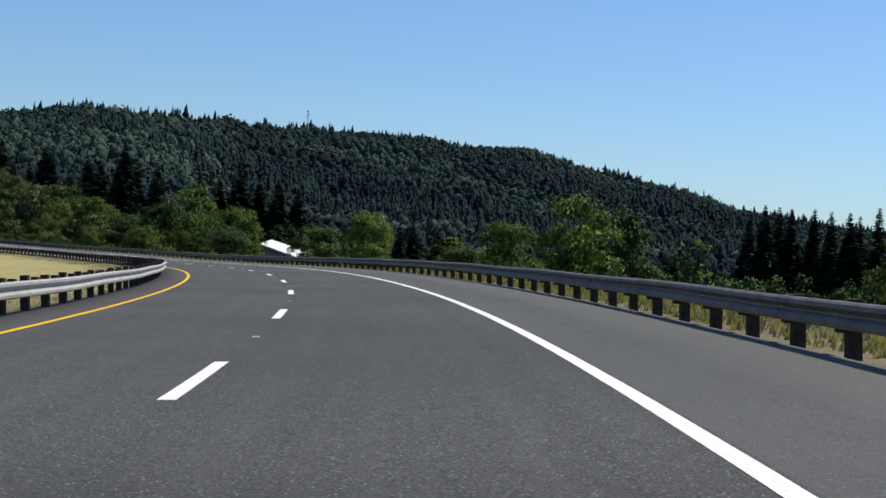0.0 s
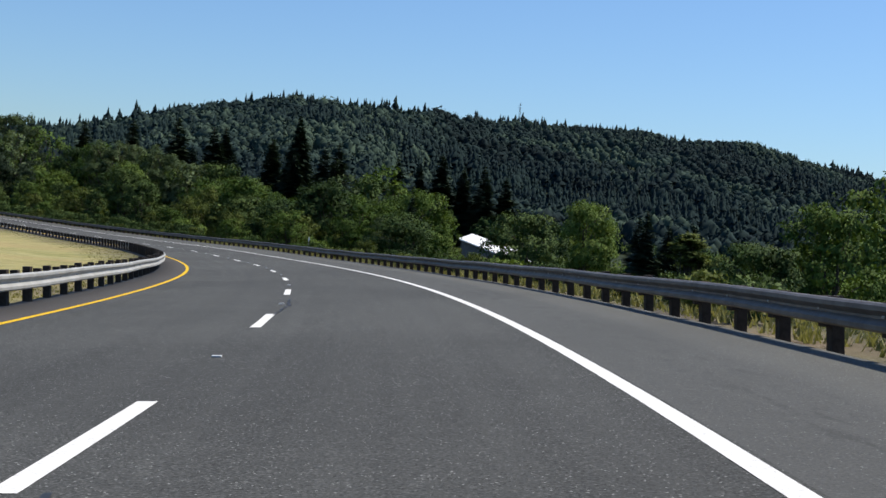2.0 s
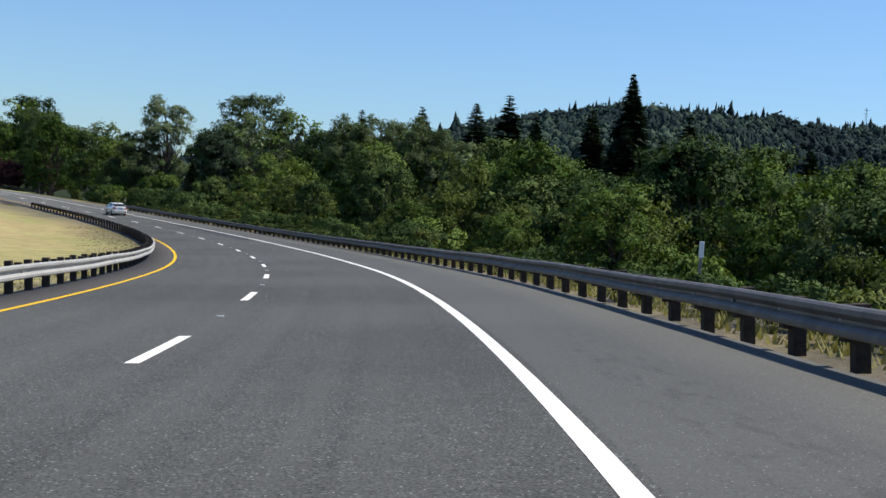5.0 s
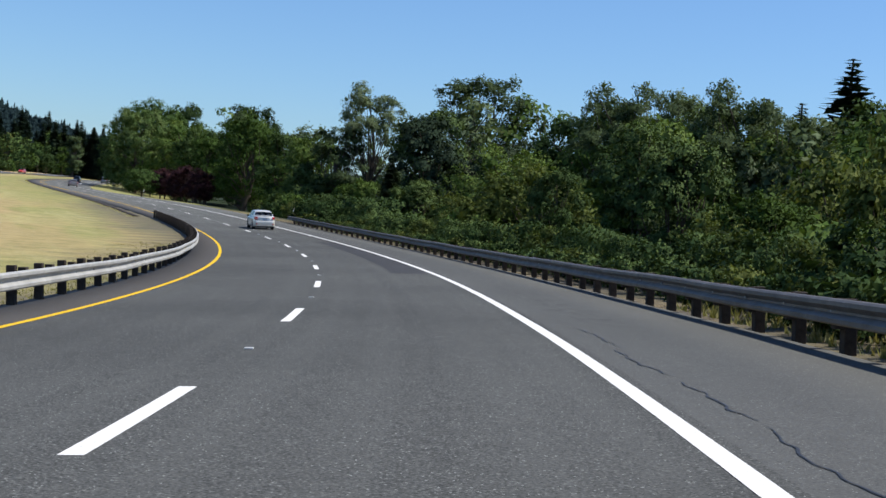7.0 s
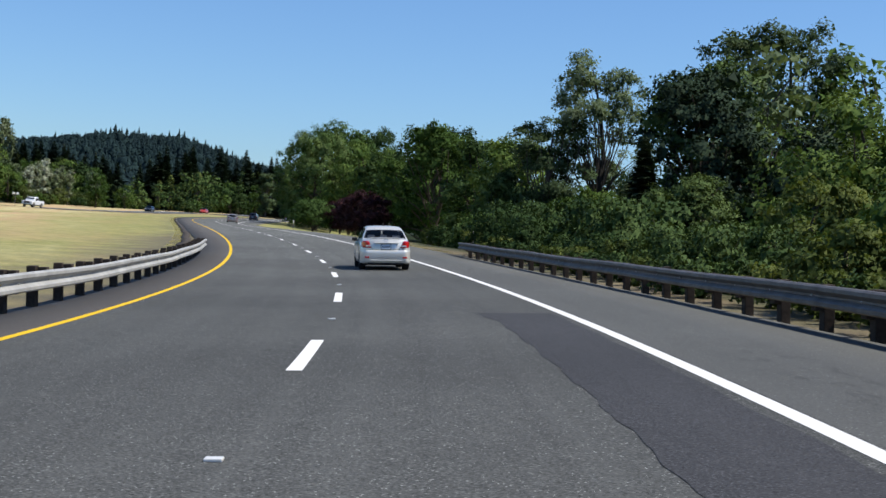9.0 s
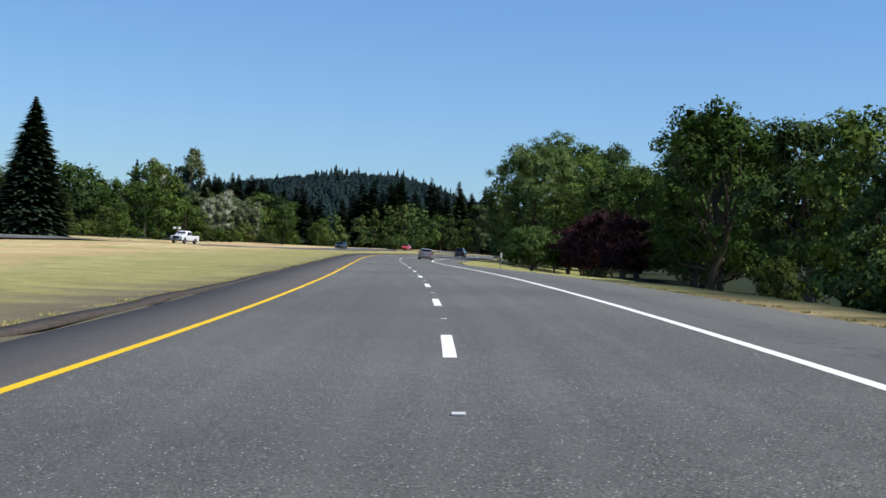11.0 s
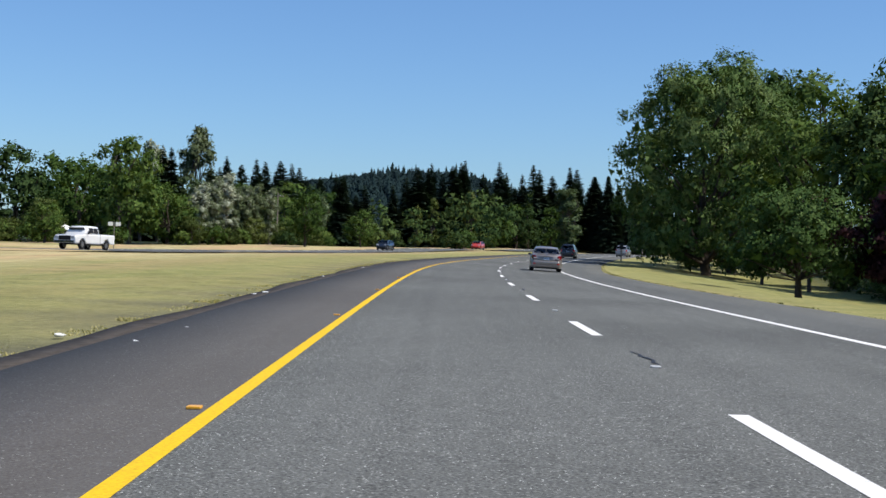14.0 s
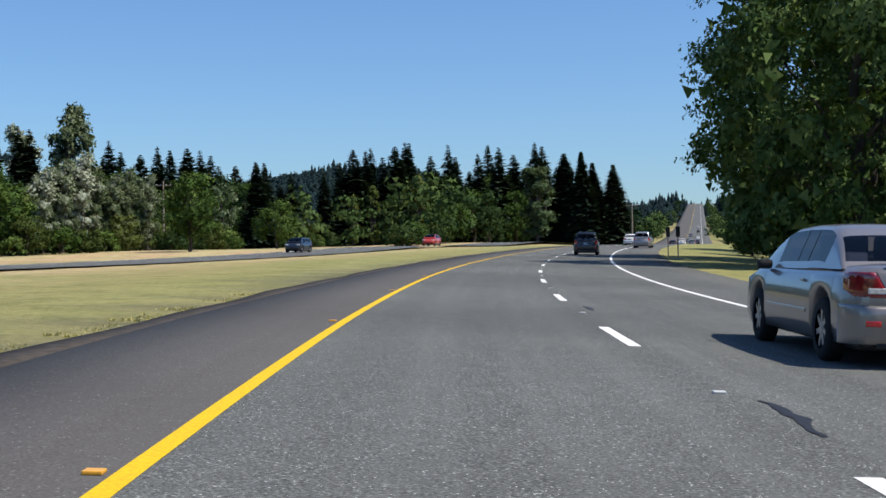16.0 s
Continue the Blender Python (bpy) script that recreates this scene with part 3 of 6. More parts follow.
def guardrail(side, s0, s1, face, label, steel, lift=0.0):
    """side +1: stands at the right of the road and faces left; -1 the other way. face: lateral place of the beam's face."""
    rail = tagged(empty("guardrail", road_pose(s0, face)), label, "guardrail", "guardrails along the road")
    inv = rail.matrix_basis.inverted()
    n = int((s1 - s0) / 1.905)
    rr = random.Random(side + 5)
    for i in range(n + 1):
        s = s0 + 1.905 * i
        lean, sink = rr.uniform(-1.2, 1.2), rr.uniform(-0.02, 0.015)
        part("post", post_me, None, rail, at=inv @ road_pose(s, face + side * 0.31, sink + lift) @ pose(0, 0, 0, rr.uniform(-1, 1), lean, rr.uniform(-3, 3)))
        part("spacer_block", block_me, None, rail, at=inv @ road_pose(s, face + side * 0.155, 0.47 if side < 0 else 0.415))
        part("bolt", bolt_me, None, rail, at=inv @ road_pose(s, face + side * 0.07, 0.45))
    # panels bent to the curve: each is its own length of beam
    vs0, fs0 = w_beam(1.0, 4)
    s = s0 - 0.25
    while s < s1:
        e = min(s + 7.62, s1 + 0.3)
        vv = np.array(vs0)
        ss = s + vv[:, 1] * (e - s + 0.12)
        wob = 0.012 * np.sin(ss * 0.9) + 0.008 * np.sin(ss * 0.31 + 2)
        P = road(ss, face - side * (vv[:, 0] - 0.082) + wob, 0.0)
        P[:, 2] += 0.445 + vv[:, 2] + 0.010 * np.sin(ss * 0.5)
        fs = fs0 if side < 0 else [tuple(reversed(f)) for f in fs0]
        me = mesh_of("rail_panel", [(inv @ Vector(p)) for p in P], fs, False)
        part("rail_panel", me, steel, rail)
        s += 7.62
    return rail


guardrail(1, -40, RAIL_END_R, 6.62, "weathered W-beam guardrail on wooden posts, road-side shade painted into its dark grey steel", M_SHADED_OLD_STEEL, -0.10)
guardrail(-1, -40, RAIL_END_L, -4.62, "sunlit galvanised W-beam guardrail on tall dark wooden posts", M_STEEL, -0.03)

def on_ground(x, y, dz=0.0, turn=0.0):
    return pose(x, y, ground_z(x, y) + dz, 0, 0, turn)


# delineator posts and signs
M_WHITE_PLASTIC = plain("white_plastic", (0.75, 0.75, 0.72), 0.5, 0.0, 0.4, 0.06, 6.0)
M_GREY_PLASTIC = plain("weathered_steel_post", (0.22, 0.20, 0.18), 0.6, 0.4, 0.4, 0.25, 9.0)


def delineator(s, l):
    p = road(s, l)
    ob = tagged(empty("delineator", on_ground(p[0], p[1], -0.05, math.degrees(np.interp(s, S, TH)))), "slim roadside delineator post with white reflector head", "road post", "delineator posts")
    part("post", box_bm(0.06, 0.03, 1.1, 0.006, (0, 0, 0.55)), M_GREY_PLASTIC, ob)
    part("reflector", box_bm(0.10, 0.035, 0.34, 0.008, (0, -0.006, 1.08)), M_WHITE_PLASTIC, ob, "white reflector head")


for s, l in DELINEATORS:
    delineator(s, l)

# ---- trees ----
def blob_dirs(n, r):
    v = r.normal(size=(n, 3))
    return v / np.linalg.norm(v, axis=1)[:, None]


def unit(v):
    return v / (np.linalg.norm(v, axis=-1)[..., None] + 1e-9)


def leaf_cards(centres, normals, size, r, scatter=0.5):
    """Pointed three-cornered leaves, one for each centre, facing about along the normals."""
    n = len(centres)
    nn = unit(unit(normals) + r.normal(scale=scatter, size=(n, 3)))
    a = unit(np.cross(nn, r.normal(size=(n, 3))))
    b = np.cross(nn, a)
    s = size * r.uniform(0.6, 1.3, (n, 1))
    return np.stack([centres - a * s, centres + a * s * 0.5 - b * s * 0.72, centres + a * s * 0.55 + b * s * 0.72], 1)


def broadleaf(seed, width, trunk, leaf_mat, bark, lobes, leaves, leaf, airy=0.0, column=False, name="tree", tufted=False):
    """A tree one metre high (scaled when planted): trunk, limbs, and boughs that carry rounded masses of separate leaves."""
    r = np.random.default_rng(seed)
    ob = empty(name)
    half = width / 2
    bush = name in ("bush", "shrub")
    cen, rad = [], []
    outer = int(lobes * (2.2 if airy else 1.5 if not column else 0.8))
    for i in range(lobes + outer):
        tip = i >= lobes
        h = r.uniform(trunk + 0.04, 0.92) if i else 0.86
        t = (h - trunk) / (1 - trunk)
        shape = (0.55 + 0.45 * math.sin(math.pi * min(1, t * 1.1))) if column else math.sin(math.pi * min(0.97, 0.16 + 0.80 * t)) ** 0.7
        w = r.uniform(0, 2 * math.pi)
        if tip or (tufted and i % 5):
            # boughs that end in rounded tufts at the outside of the crown
            d = half * shape * r.uniform(0.70, 1.02)
            q = r.uniform(0.13, 0.26) * half * (0.85 if airy else 1.0) * (1.25 if lobes < 60 else 0.9)
        else:
            d = half * shape * math.sqrt(r.uniform(0.02, 0.85)) * 0.78
            q = r.uniform(0.30, 0.50) * half * (0.55 if airy else 0.85) * (0.65 + 0.35 * shape)
        cen.append((d * math.cos(w), d * math.sin(w), min(h, 0.985 - q * 0.6)))
        rad.append(q)
    cen, rad = np.array(cen), np.array(rad)
    # trunk and limbs
    bend = r.normal(scale=0.014, size=(6, 2))
    tz = np.linspace(-0.02, 0.88, 6)
    tp = [(bend[i, 0] * i, bend[i, 1] * i, tz[i]) for i in range(6)]
    tr = 0.013 + 0.012 * width
    vs, fs = tube(tp, [tr * 1.3, tr, tr * 0.82, tr * 0.6, tr * 0.36, tr * 0.12], 7)
    limbs = r.permutation(len(cen))[:44 if airy else 26 if leaves > 4000 else 9]
    for c in cen[limbs]:
        z0 = trunk * 0.75 + (c[2] - trunk) * r.uniform(0.1, 0.6)
        k = np.clip((z0 + 0.02) / 0.9, 0, 0.98) * 5
        j = int(k)
        p0 = Vector(tp[j]).lerp(Vector(tp[min(5, j + 1)]), k - j)
        mid = p0.lerp(Vector(c), 0.55) + Vector(r.normal(scale=0.02, size=3))
        v2, f2 = tube([p0, mid, Vector(c)], [tr * (0.27 if airy else 0.40), tr * (0.15 if airy else 0.24), tr * 0.06], 4 if leaves > 4000 else 3)
        fs += [tuple(i + len(vs) for i in f) for f in f2]
        vs += v2
    part("trunk", mesh_of("trunk", vs, fs, True), bark, ob)
    # crown: leaves gathered in sprays on the boughs
    k = max(6, leaves // 1100)
    n = leaves // k
    wgt = rad ** (1.5 if airy else 1.8)
    pick = r.choice(len(cen), n, p=wgt / wgt.sum())
    dirs = blob_dirs(n, r)
    dirs[:, 2] = np.where(dirs[:, 2] < -0.55, -dirs[:, 2] * 0.6, dirs[:, 2])
    dirs = unit(dirs)
    spray = cen[pick] + dirs * (rad[pick] * r.uniform(0.45 if airy else 0.72, 1.06, n))[:, None] * np.array([1.0, 1.0, 0.85])
    spray[:, 2] = np.clip(spray[:, 2], trunk * 0.8, 1.02)
    reps = np.repeat(np.arange(n), k)
    c = spray[reps] + r.normal(scale=leaf * (0.60 + 0.22 * math.sqrt(k)), size=(len(reps), 3)) * np.array([1.0, 1.0, 0.75])
    axis_out = unit((cen[pick] - np.array([0, 0, 0.45])) * np.array([1.0, 1.0, 0.8]))
    form = unit(dirs * 0.62 + axis_out * 0.34 + np.array([0, 0, 0.22]))[reps]
    V = leaf_cards(c, form, leaf, r, 0.5)
    N = unit(form + r.normal(scale=0.14, size=(len(c), 3)))
    if not airy:
        # close inner foliage behind the outer leaves
        m = max(60, leaves // 16)
        inner = np.nonzero(rad > np.median(rad) * 0.9)[0]
        pk = r.choice(inner, m)
        dd = blob_dirs(m, r)
        V2 = leaf_cards(cen[pk] + dd * (rad[pk] * r.uniform(0.15, 0.62, m))[:, None], dd, leaf * 2.6, r, 0.5)
        V, N = np.concatenate([V, V2]), np.concatenate([N, dd])
    part("crown", quads_mesh("crown", V, 3, N), leaf_mat, ob)
    return ob


def needle_sprays(n, width, bare, r, shape=0.72):
    """Drooping pointed sprays of a fir one metre high, as n triangles."""
    t = 1 - r.uniform(0, 1, n) ** 0.66
    t = np.clip(np.round(t * 26 + r.normal(scale=0.4, size=n)) / 26 + r.normal(scale=0.02, size=n), 0, 0.995)
    z = bare + (1 - bare) * t
    reach = width / 2 * (1 - t) ** shape * np.minimum(1.0, 0.72 + 2.4 * t) + 0.006
    L = reach * r.uniform(0.45, 1.12, n)
    w = r.uniform(0, 2 * math.pi, n)
    d = np.stack([np.cos(w), np.sin(w), np.zeros(n)], 1)
    side = np.stack([-d[:, 1], d[:, 0], np.zeros(n)], 1)
    base = np.stack([np.zeros(n), np.zeros(n), z], 1)
    f0 = r.uniform(0.0, 0.45, n)
    drop = L * r.uniform(0.15, 0.55, n) * (1 - 0.55 * t)
    up = np.array([0, 0, 1.0])
    pin = base + d * (L * f0)[:, None] - up * (drop * f0 ** 1.4)[:, None]
    tip = base + d * L[:, None] - up * drop[:, None]
    wd = (0.12 * width * (1 - t) + 0.016) * r.uniform(0.7, 1.4, n)
    sag = up * (wd * r.uniform(-0.9, 0.15, n))[:, None]
    return np.stack([pin + side * wd[:, None] + sag, tip, pin - side * wd[:, None] + sag * 0.6], 1)


def conifer(seed, width, leaf_mat, sprays, name="conifer", bare=0.06):
    """A fir one metre high: trunk and drooping whorls of needle sprays."""
    r = np.random.default_rng(seed)
    ob = empty(name)
    vs, fs = tube([(0, 0, -0.02), (0.002, 0, 0.5), (0, 0.001, 0.99)], [0.018, 0.011, 0.002], 6)
    part("trunk", mesh_of("trunk", vs, fs, True), M_BARK, ob)
    part("crown", quads_mesh("crown", needle_sprays(sprays, width, bare, r), 3), leaf_mat, ob)
    return ob


# each kind: width, bare trunk, leaves, bark, lobes, leaf count and size, then the same for trees that stand far from the road
KINDS = {
    "maple": [(11, 0.80, 0.14, M_LEAF, M_BARK, 26, 14000, 0.0105), (12, 0.72, 0.12, M_LEAF, M_BARK, 24, 14000, 0.0105),
              (13, 0.62, 0.10, M_LEAF_DARK, M_BARK, 22, 13600, 0.0105), (14, 0.66, 0.12, M_LEAF_DARK, M_BARK, 24, 13600, 0.0105)],
    "far_maple": [(15, 0.80, 0.10, M_LEAF, M_BARK, 22, 3800, 0.0200), (16, 0.70, 0.08, M_LEAF, M_BARK, 22, 3800, 0.0197),
                  (17, 0.72, 0.10, M_LEAF_DARK, M_BARK, 20, 3800, 0.0200)],
    "airy": [(21, 0.50, 0.30, M_LEAF_SILVER, M_PALE_BARK, 17, 5400, 0.012, 1.0), (22, 0.58, 0.34, M_LEAF_SILVER, M_PALE_BARK, 18, 5400, 0.012, 1.0),
             (23, 0.54, 0.26, M_LEAF, M_PALE_BARK, 16, 5700, 0.012, 1.0)],
    "willow": [(31, 1.05, 0.04, M_LEAF_OLIVE, M_BARK, 22, 6800, 0.0195), (32, 0.95, 0.05, M_LEAF_OLIVE, M_BARK, 20, 6800, 0.0195)],
    "poplar": [(41, 0.22, 0.06, M_LEAF_OLIVE, M_PALE_BARK, 22, 4800, 0.016, 0.0, True), (42, 0.36, 0.10, M_LEAF_SILVER, M_PALE_BARK, 22, 5400, 0.018, 0.0, True)],
    "plum": [(51, 0.66, 0.27, M_LEAF_PLUM, M_BARK, 16, 6000, 0.021), (52, 0.72, 0.29, M_LEAF_PLUM, M_BARK, 16, 6000, 0.021)],
    "bush": [(61, 1.5, 0.03, M_LEAF, M_BARK, 16, 3000, 0.041, 0.0, False, "bush"), (62, 1.4, 0.03, M_LEAF_OLIVE, M_BARK, 15, 3000, 0.041, 0.0, False, "bush"),
             (63, 1.6, 0.03, M_LEAF_DARK, M_BARK, 16, 3000, 0.041, 0.0, False, "bush")],
    "fir": [(71, 0.40, M_NEEDLE, 4600), (72, 0.42, M_NEEDLE, 4600), (73, 0.46, M_NEEDLE, 5000)],
    "pine": [(75, 0.56, 0.10, M_NEEDLE, M_BARK, 34, 14000, 0.0100)],
    "old_fir": [(74, 0.70, M_NEEDLE, 5600)],
    "cottonwood": [(24, 0.50, 0.26, M_LEAF_SILVER, M_PALE_BARK, 24, 21000, 0.0074, 1.0), (25, 0.60, 0.30, M_LEAF_SILVER, M_PALE_BARK, 24, 21000, 0.0074, 1.0)],
    "white_poplar": [(43, 0.40, 0.08, M_LEAF_WHITE, M_PALE_BARK, 24, 6600, 0.015, 0.0, True)],
    "shrub": [(64, 1.5, 0.03, M_LEAF_DARK, M_BARK, 12, 850, 0.068, 0.0, False, "shrub"), (65, 1.6, 0.03, M_LEAF_OLIVE, M_BARK, 12, 850, 0.068, 0.0, False, "shrub")],
    "mid_maple": [(26, 0.76, 0.10, M_LEAF, M_BARK, 24, 12000, 0.0120), (27, 0.68, 0.09, M_LEAF_DARK, M_BARK, 24, 12000, 0.0120)],
    "lawn_tree": [(66, 1.38, 0.24, M_LEAF_SUNNY, M_BARK, 30, 11000, 0.019)],
    "big_maple": [(18, 1.0, 0.05, M_LEAF_SUNNY, M_BARK, 150, 60000, 0.0082, 0.0, False, "tree", True), (19, 0.74, 0.06, M_LEAF_SUNNY, M_BARK, 120, 46000, 0.0082, 0.0, False, "tree", True)],
}
LABELS = {"mid_maple": ("leafy green maple tree in the roadside belt", "tree"), "lawn_tree": ("small round bright green tree on a lawn", "tree"),
          "shrub": ("low leafy shrub behind the guardrail", "shrub"), "cottonwood": ("tall thin-crowned cottonwood tree with pale gappy foliage", "tree"), "white_poplar": ("white poplar tree with pale shimmering leaves", "tree"),
          "big_maple": ("huge broad green maple tree with a dense rounded crown", "tree"), "far_maple": ("rounded dark green broadleaf tree in the distance", "tree"), "maple": ("broad dense green maple tree with a rounded crown", "tree"), "airy": ("tall thin-crowned cottonwood tree with pale gappy foliage", "tree"),
          "willow": ("low olive-green willow tree with a wide crown", "tree"), "poplar": ("slender columnar poplar tree with pale green leaves", "tree"),
          "plum": ("small purple-leaved plum tree on a short trunk", "tree"), "bush": ("dense leafy roadside bush", "bush"),
          "pine": ("dark rounded pine tree with dense tufts of needles", "tree"),
          "old_fir": ("large old fir tree with dense drooping boughs", "conifer"),
          "fir": ("dark green fir tree with drooping branches", "conifer")}
BUILT = {}
FAR = 29.0


def source(kind, variant, far):
    spec = list(KINDS[kind][variant])
    if kind in ("fir", "old_fir"):
        return conifer(spec[0], spec[1], spec[2], int(spec[3] * (0.36 if far else 1)))
    if far:
        spec[6], spec[7] = int(spec[6] * 0.31), spec[7] * 1.65
    return broadleaf(*spec)


def plant(kind, x, y, height, variant=0, wide=1.0, group="", label=""):
    away = abs(float(nearest([x], [y])[1][0]))
    far = away > FAR and kind not in ("far_maple", "poplar", "big_maple", "cottonwood", "white_poplar", "mid_maple", "lawn_tree", "old_fir", "pine")
    if kind == "maple" and far:
        kind, far = "mid_maple" if away < 80 else "far_maple", False
    if kind == "fir":
        wide = min(wide * 1.2, 1.65)
    key = (kind, variant % len(KINDS[kind]), far)
    z = ground_z(x, y)
    turn = (x * 37.7 + y * 17.3) % 360
    m = pose(x, y, z - 0.02 * height, 0, 0, turn) @ Matrix.Diagonal((height * wide, height * wide, height, 1))
    if key in BUILT:
        src = BUILT[key]
        k = src.scale
        ob = copy_thing(src, m @ Matrix.Diagonal((1 / k[0], 1 / k[1], 1 / k[2], 1)))
    else:
        ob = BUILT[key] = source(*key)
        ob.matrix_basis = m
    lab, cat = LABELS[kind]
    ob["label"], ob["category"] = label or lab, cat
    if group:
        ob["group"] = group
    return ob


def plant_sl(kind, s, l, height, variant=0, wide=1.0, group="", label=""):
    p = road(s, l)
    return plant(kind, float(p[0]), float(p[1]), height, variant, wide, group, label)


def plant_top(kind, x, y, top, variant=0, wide=1.0, group=""):
    return plant(kind, x, y, max(3.0, top - ground_z(x, y)), variant, wide, group)

def grove(name, rows, firs, seed, n=60):
    """Trees of one kind joined into one sheet; rows hold the place, the height and the breadth for each metre of height."""
    r = np.random.default_rng(seed)
    z = land([q[0] for q in rows], [q[1] for q in rows])
    V, N = [], []
    for (x, y, h, w), z0 in zip(rows, z):
        if firs:
            v = needle_sprays(700, w, 0.04, r)
            m = unit((v.mean(1) * np.array([1, 1, 0])) + np.array([0, 0, 0.02]))
        else:
            lobes = 12
            t = r.uniform(0.15, 0.88, lobes)
            a, k = r.uniform(0, 6.28, lobes), 0.5 * w * np.sqrt(np.sin(np.pi * (0.12 + 0.8 * t))) * r.uniform(0.3, 0.8, lobes)
            cen = np.stack([k * np.cos(a), k * np.sin(a), t], 1)
            rad = 0.5 * w * r.uniform(0.24, 0.46, lobes)
            d = blob_dirs(lobes * n, r)
            d[:, 2] = np.abs(d[:, 2]) - 0.2
            d = unit(d)
            c = np.repeat(cen, n, 0) + d * np.repeat(rad, n)[:, None] * r.uniform(0.7, 1.1, (lobes * n, 1))
            v, m = leaf_cards(c, d, 0.034 * math.sqrt(60 / n), r, 0.5), unit(d + r.normal(scale=0.15, size=d.shape))
        V.append(v * h + np.array([x, y, z0 - 0.02 * h]))
        N.append(m)
    return quads_mesh(name, np.concatenate(V), 3, np.concatenate(N))


M_GROVE = forest_material("grove_leaves", (0.020, 0.042, 0.016), (0.046, 0.080, 0.024), (0.100, 0.140, 0.044))

# tall trees outside the bend
for kind, x, y, top, v, w in [
        ("cottonwood", -150.5, 320, 19.6, 0, 0.95), ("cottonwood", -130.5, 315.5, 20.6, 1, 1.0), ("airy", -124, 317, 17.9, 2, 1.0), ("cottonwood", -91.6, 272.5, 13.6, 0, 0.9),
        ("cottonwood", -88.6, 274, 14.0, 1, 0.8), ("cottonwood", -79, 266.5, 13.2, 0, 0.9), ("maple", -82, 272, 11.8, 1, 0.8), ("cottonwood", -74, 263, 10.8, 1, 0.8), ("maple", -100, 289, 13.6, 0, 0.75), ("maple", -106, 292, 12.8, 1, 0.8), ("cottonwood", -153, 316, 13.6, 2, 1.15), ("airy", -124, 302, 16.0, 0, 1.0), ("maple", -122, 291, 12.7, 2, 0.9), ("fir", -121.5, 283, 6.6, 1, 1.2),
        ("airy", -72, 261, 10.3, 1, 1.0), ("maple", -156, 313, 7.0, 3, 1.0), ("airy", -48, 305, 15.0, 2, 1.0), ("fir", -78, 290, 18.4, 0, 2.2),
        ("old_fir", -61, 288, 21.6, 0, 0.75), ("fir", -67, 292, 17.0, 1, 2.3), ("fir", -55, 296, 17.5, 0, 2.2), ("fir", -52, 280, 13.5, 1, 2.2), ("fir", -84, 296, 15.0, 1, 2.4), ("fir", -72, 284, 13.0, 2, 2.4), ("fir", -60, 282, 14.0, 0, 2.4), ("pine", -120.5, 288, 12.0, 0, 0.95), ("pine", -114, 292, 9.5, 0, 1.0), ("maple", 36, 256, 14.2, 1, 0.85),
        ("maple", 46, 262, 10.0, 2, 0.9), ("maple", -7, 346, 12.2, 0, 0.9), ("airy", -8, 382, 13.2, 1, 1.1), ("maple", -83, 262, 9.4, 0, 1.0), ("maple", 18, 424, 6.5, 3, 1.0),
        ("willow", -37, 199, 3.0, 0, 1.0), ("willow", -37, 246, 3.0, 1, 1.0), ("willow", -55.2, 219.1, 5.2, 0, 0.62), ("willow", -54.8, 213, 2.4, 1, 0.8), ("willow", -59.7, 221.9, 3.6, 0, 0.7), ("airy", -52, 217, 5.6, 2, 0.8), ("willow", -49.2, 208.3, 1.9, 1, 0.8), ("maple", -195, 347, 16.5, 1, 1.0), ("maple", -180, 340, 13.5, 3, 1.0), ("maple", -168, 330, 12.0, 2, 1.0),
        ("maple", -206, 362, 15.5, 0, 1.0), ("airy", -202, 372, 18.0, 1, 1.0), ("maple", -220, 376, 15.0, 3, 1.0), ("maple", -232, 390, 15.8, 1, 1.0), ("airy", -225, 395, 18.5, 0, 1.0),
        ("maple", -250, 398, 16.5, 2, 1.1), ("maple", -262, 408, 19.0, 3, 1.0)]:
    plant_top(kind, x, y, top, v, w, "trees outside the bend")
# the mixed belt behind the outer rail
rb = random.Random(21)
s = 120.0
n = 0
while s < 352:
    for l0, l1, h0, h1, kinds in ((14, 19, 3.5, 7.0, ("bush", "willow", "maple", "bush")), (22, 30, 9.5, 14.0, ("maple", "maple", "airy", "maple")),
                                  (34, 46, 12.0, 16.5, ("mid_maple", "airy", "mid_maple", "mid_maple", "fir"))):
        k = kinds[n % len(kinds)]
        l = rb.uniform(l0, l1)
        h = rb.uniform(h0, h1) * (0.75 if s < 170 else 1.0) * (0.85 if k == "airy" and l0 < 30 else 1.0)
        if k == "bush":
            h *= 0.55
        elif s > 292:
            h *= 0.62
        p = road(s, l)
        if abs(p[0] + 12 + (p[1] - 97) * 0.05) < 3 + (p[1] - 97) * 0.04 and 110 < p[1] < 300:
            k, h = "bush", 1.3
        if not (s < 185 and l0 > 20 and rb.random() < 0.5):
            plant_sl(k, s + rb.uniform(-2, 2), l, h, rb.randrange(4), rb.uniform(0.85, 1.15), "trees outside the bend")
        n += 1
    s += 5.9
for s0, l0, h0, v in [(128, 16, 2.2, 0), (137, 20, 3.0, 1), (146, 15, 2.4, 2), (154, 18, 2.6, 1), (112, 22, 2.6, 0), (98, 24, 2.5, 2), (84, 21, 2.2, 1), (70, 24, 2.6, 0), (58, 22, 2.8, 1), (46, 23, 3.0, 2)]:
    plant_sl("bush", s0, l0, h0, v, 1.0, "bushes on the bank")
plant_sl("willow", 39, 24, 9.2, 1, 0.68, "trees on the low ground", "young leafy tree below the road embankment")
plant_sl("willow", 48, 30, 6.5, 0, 0.9, "trees on the low ground")
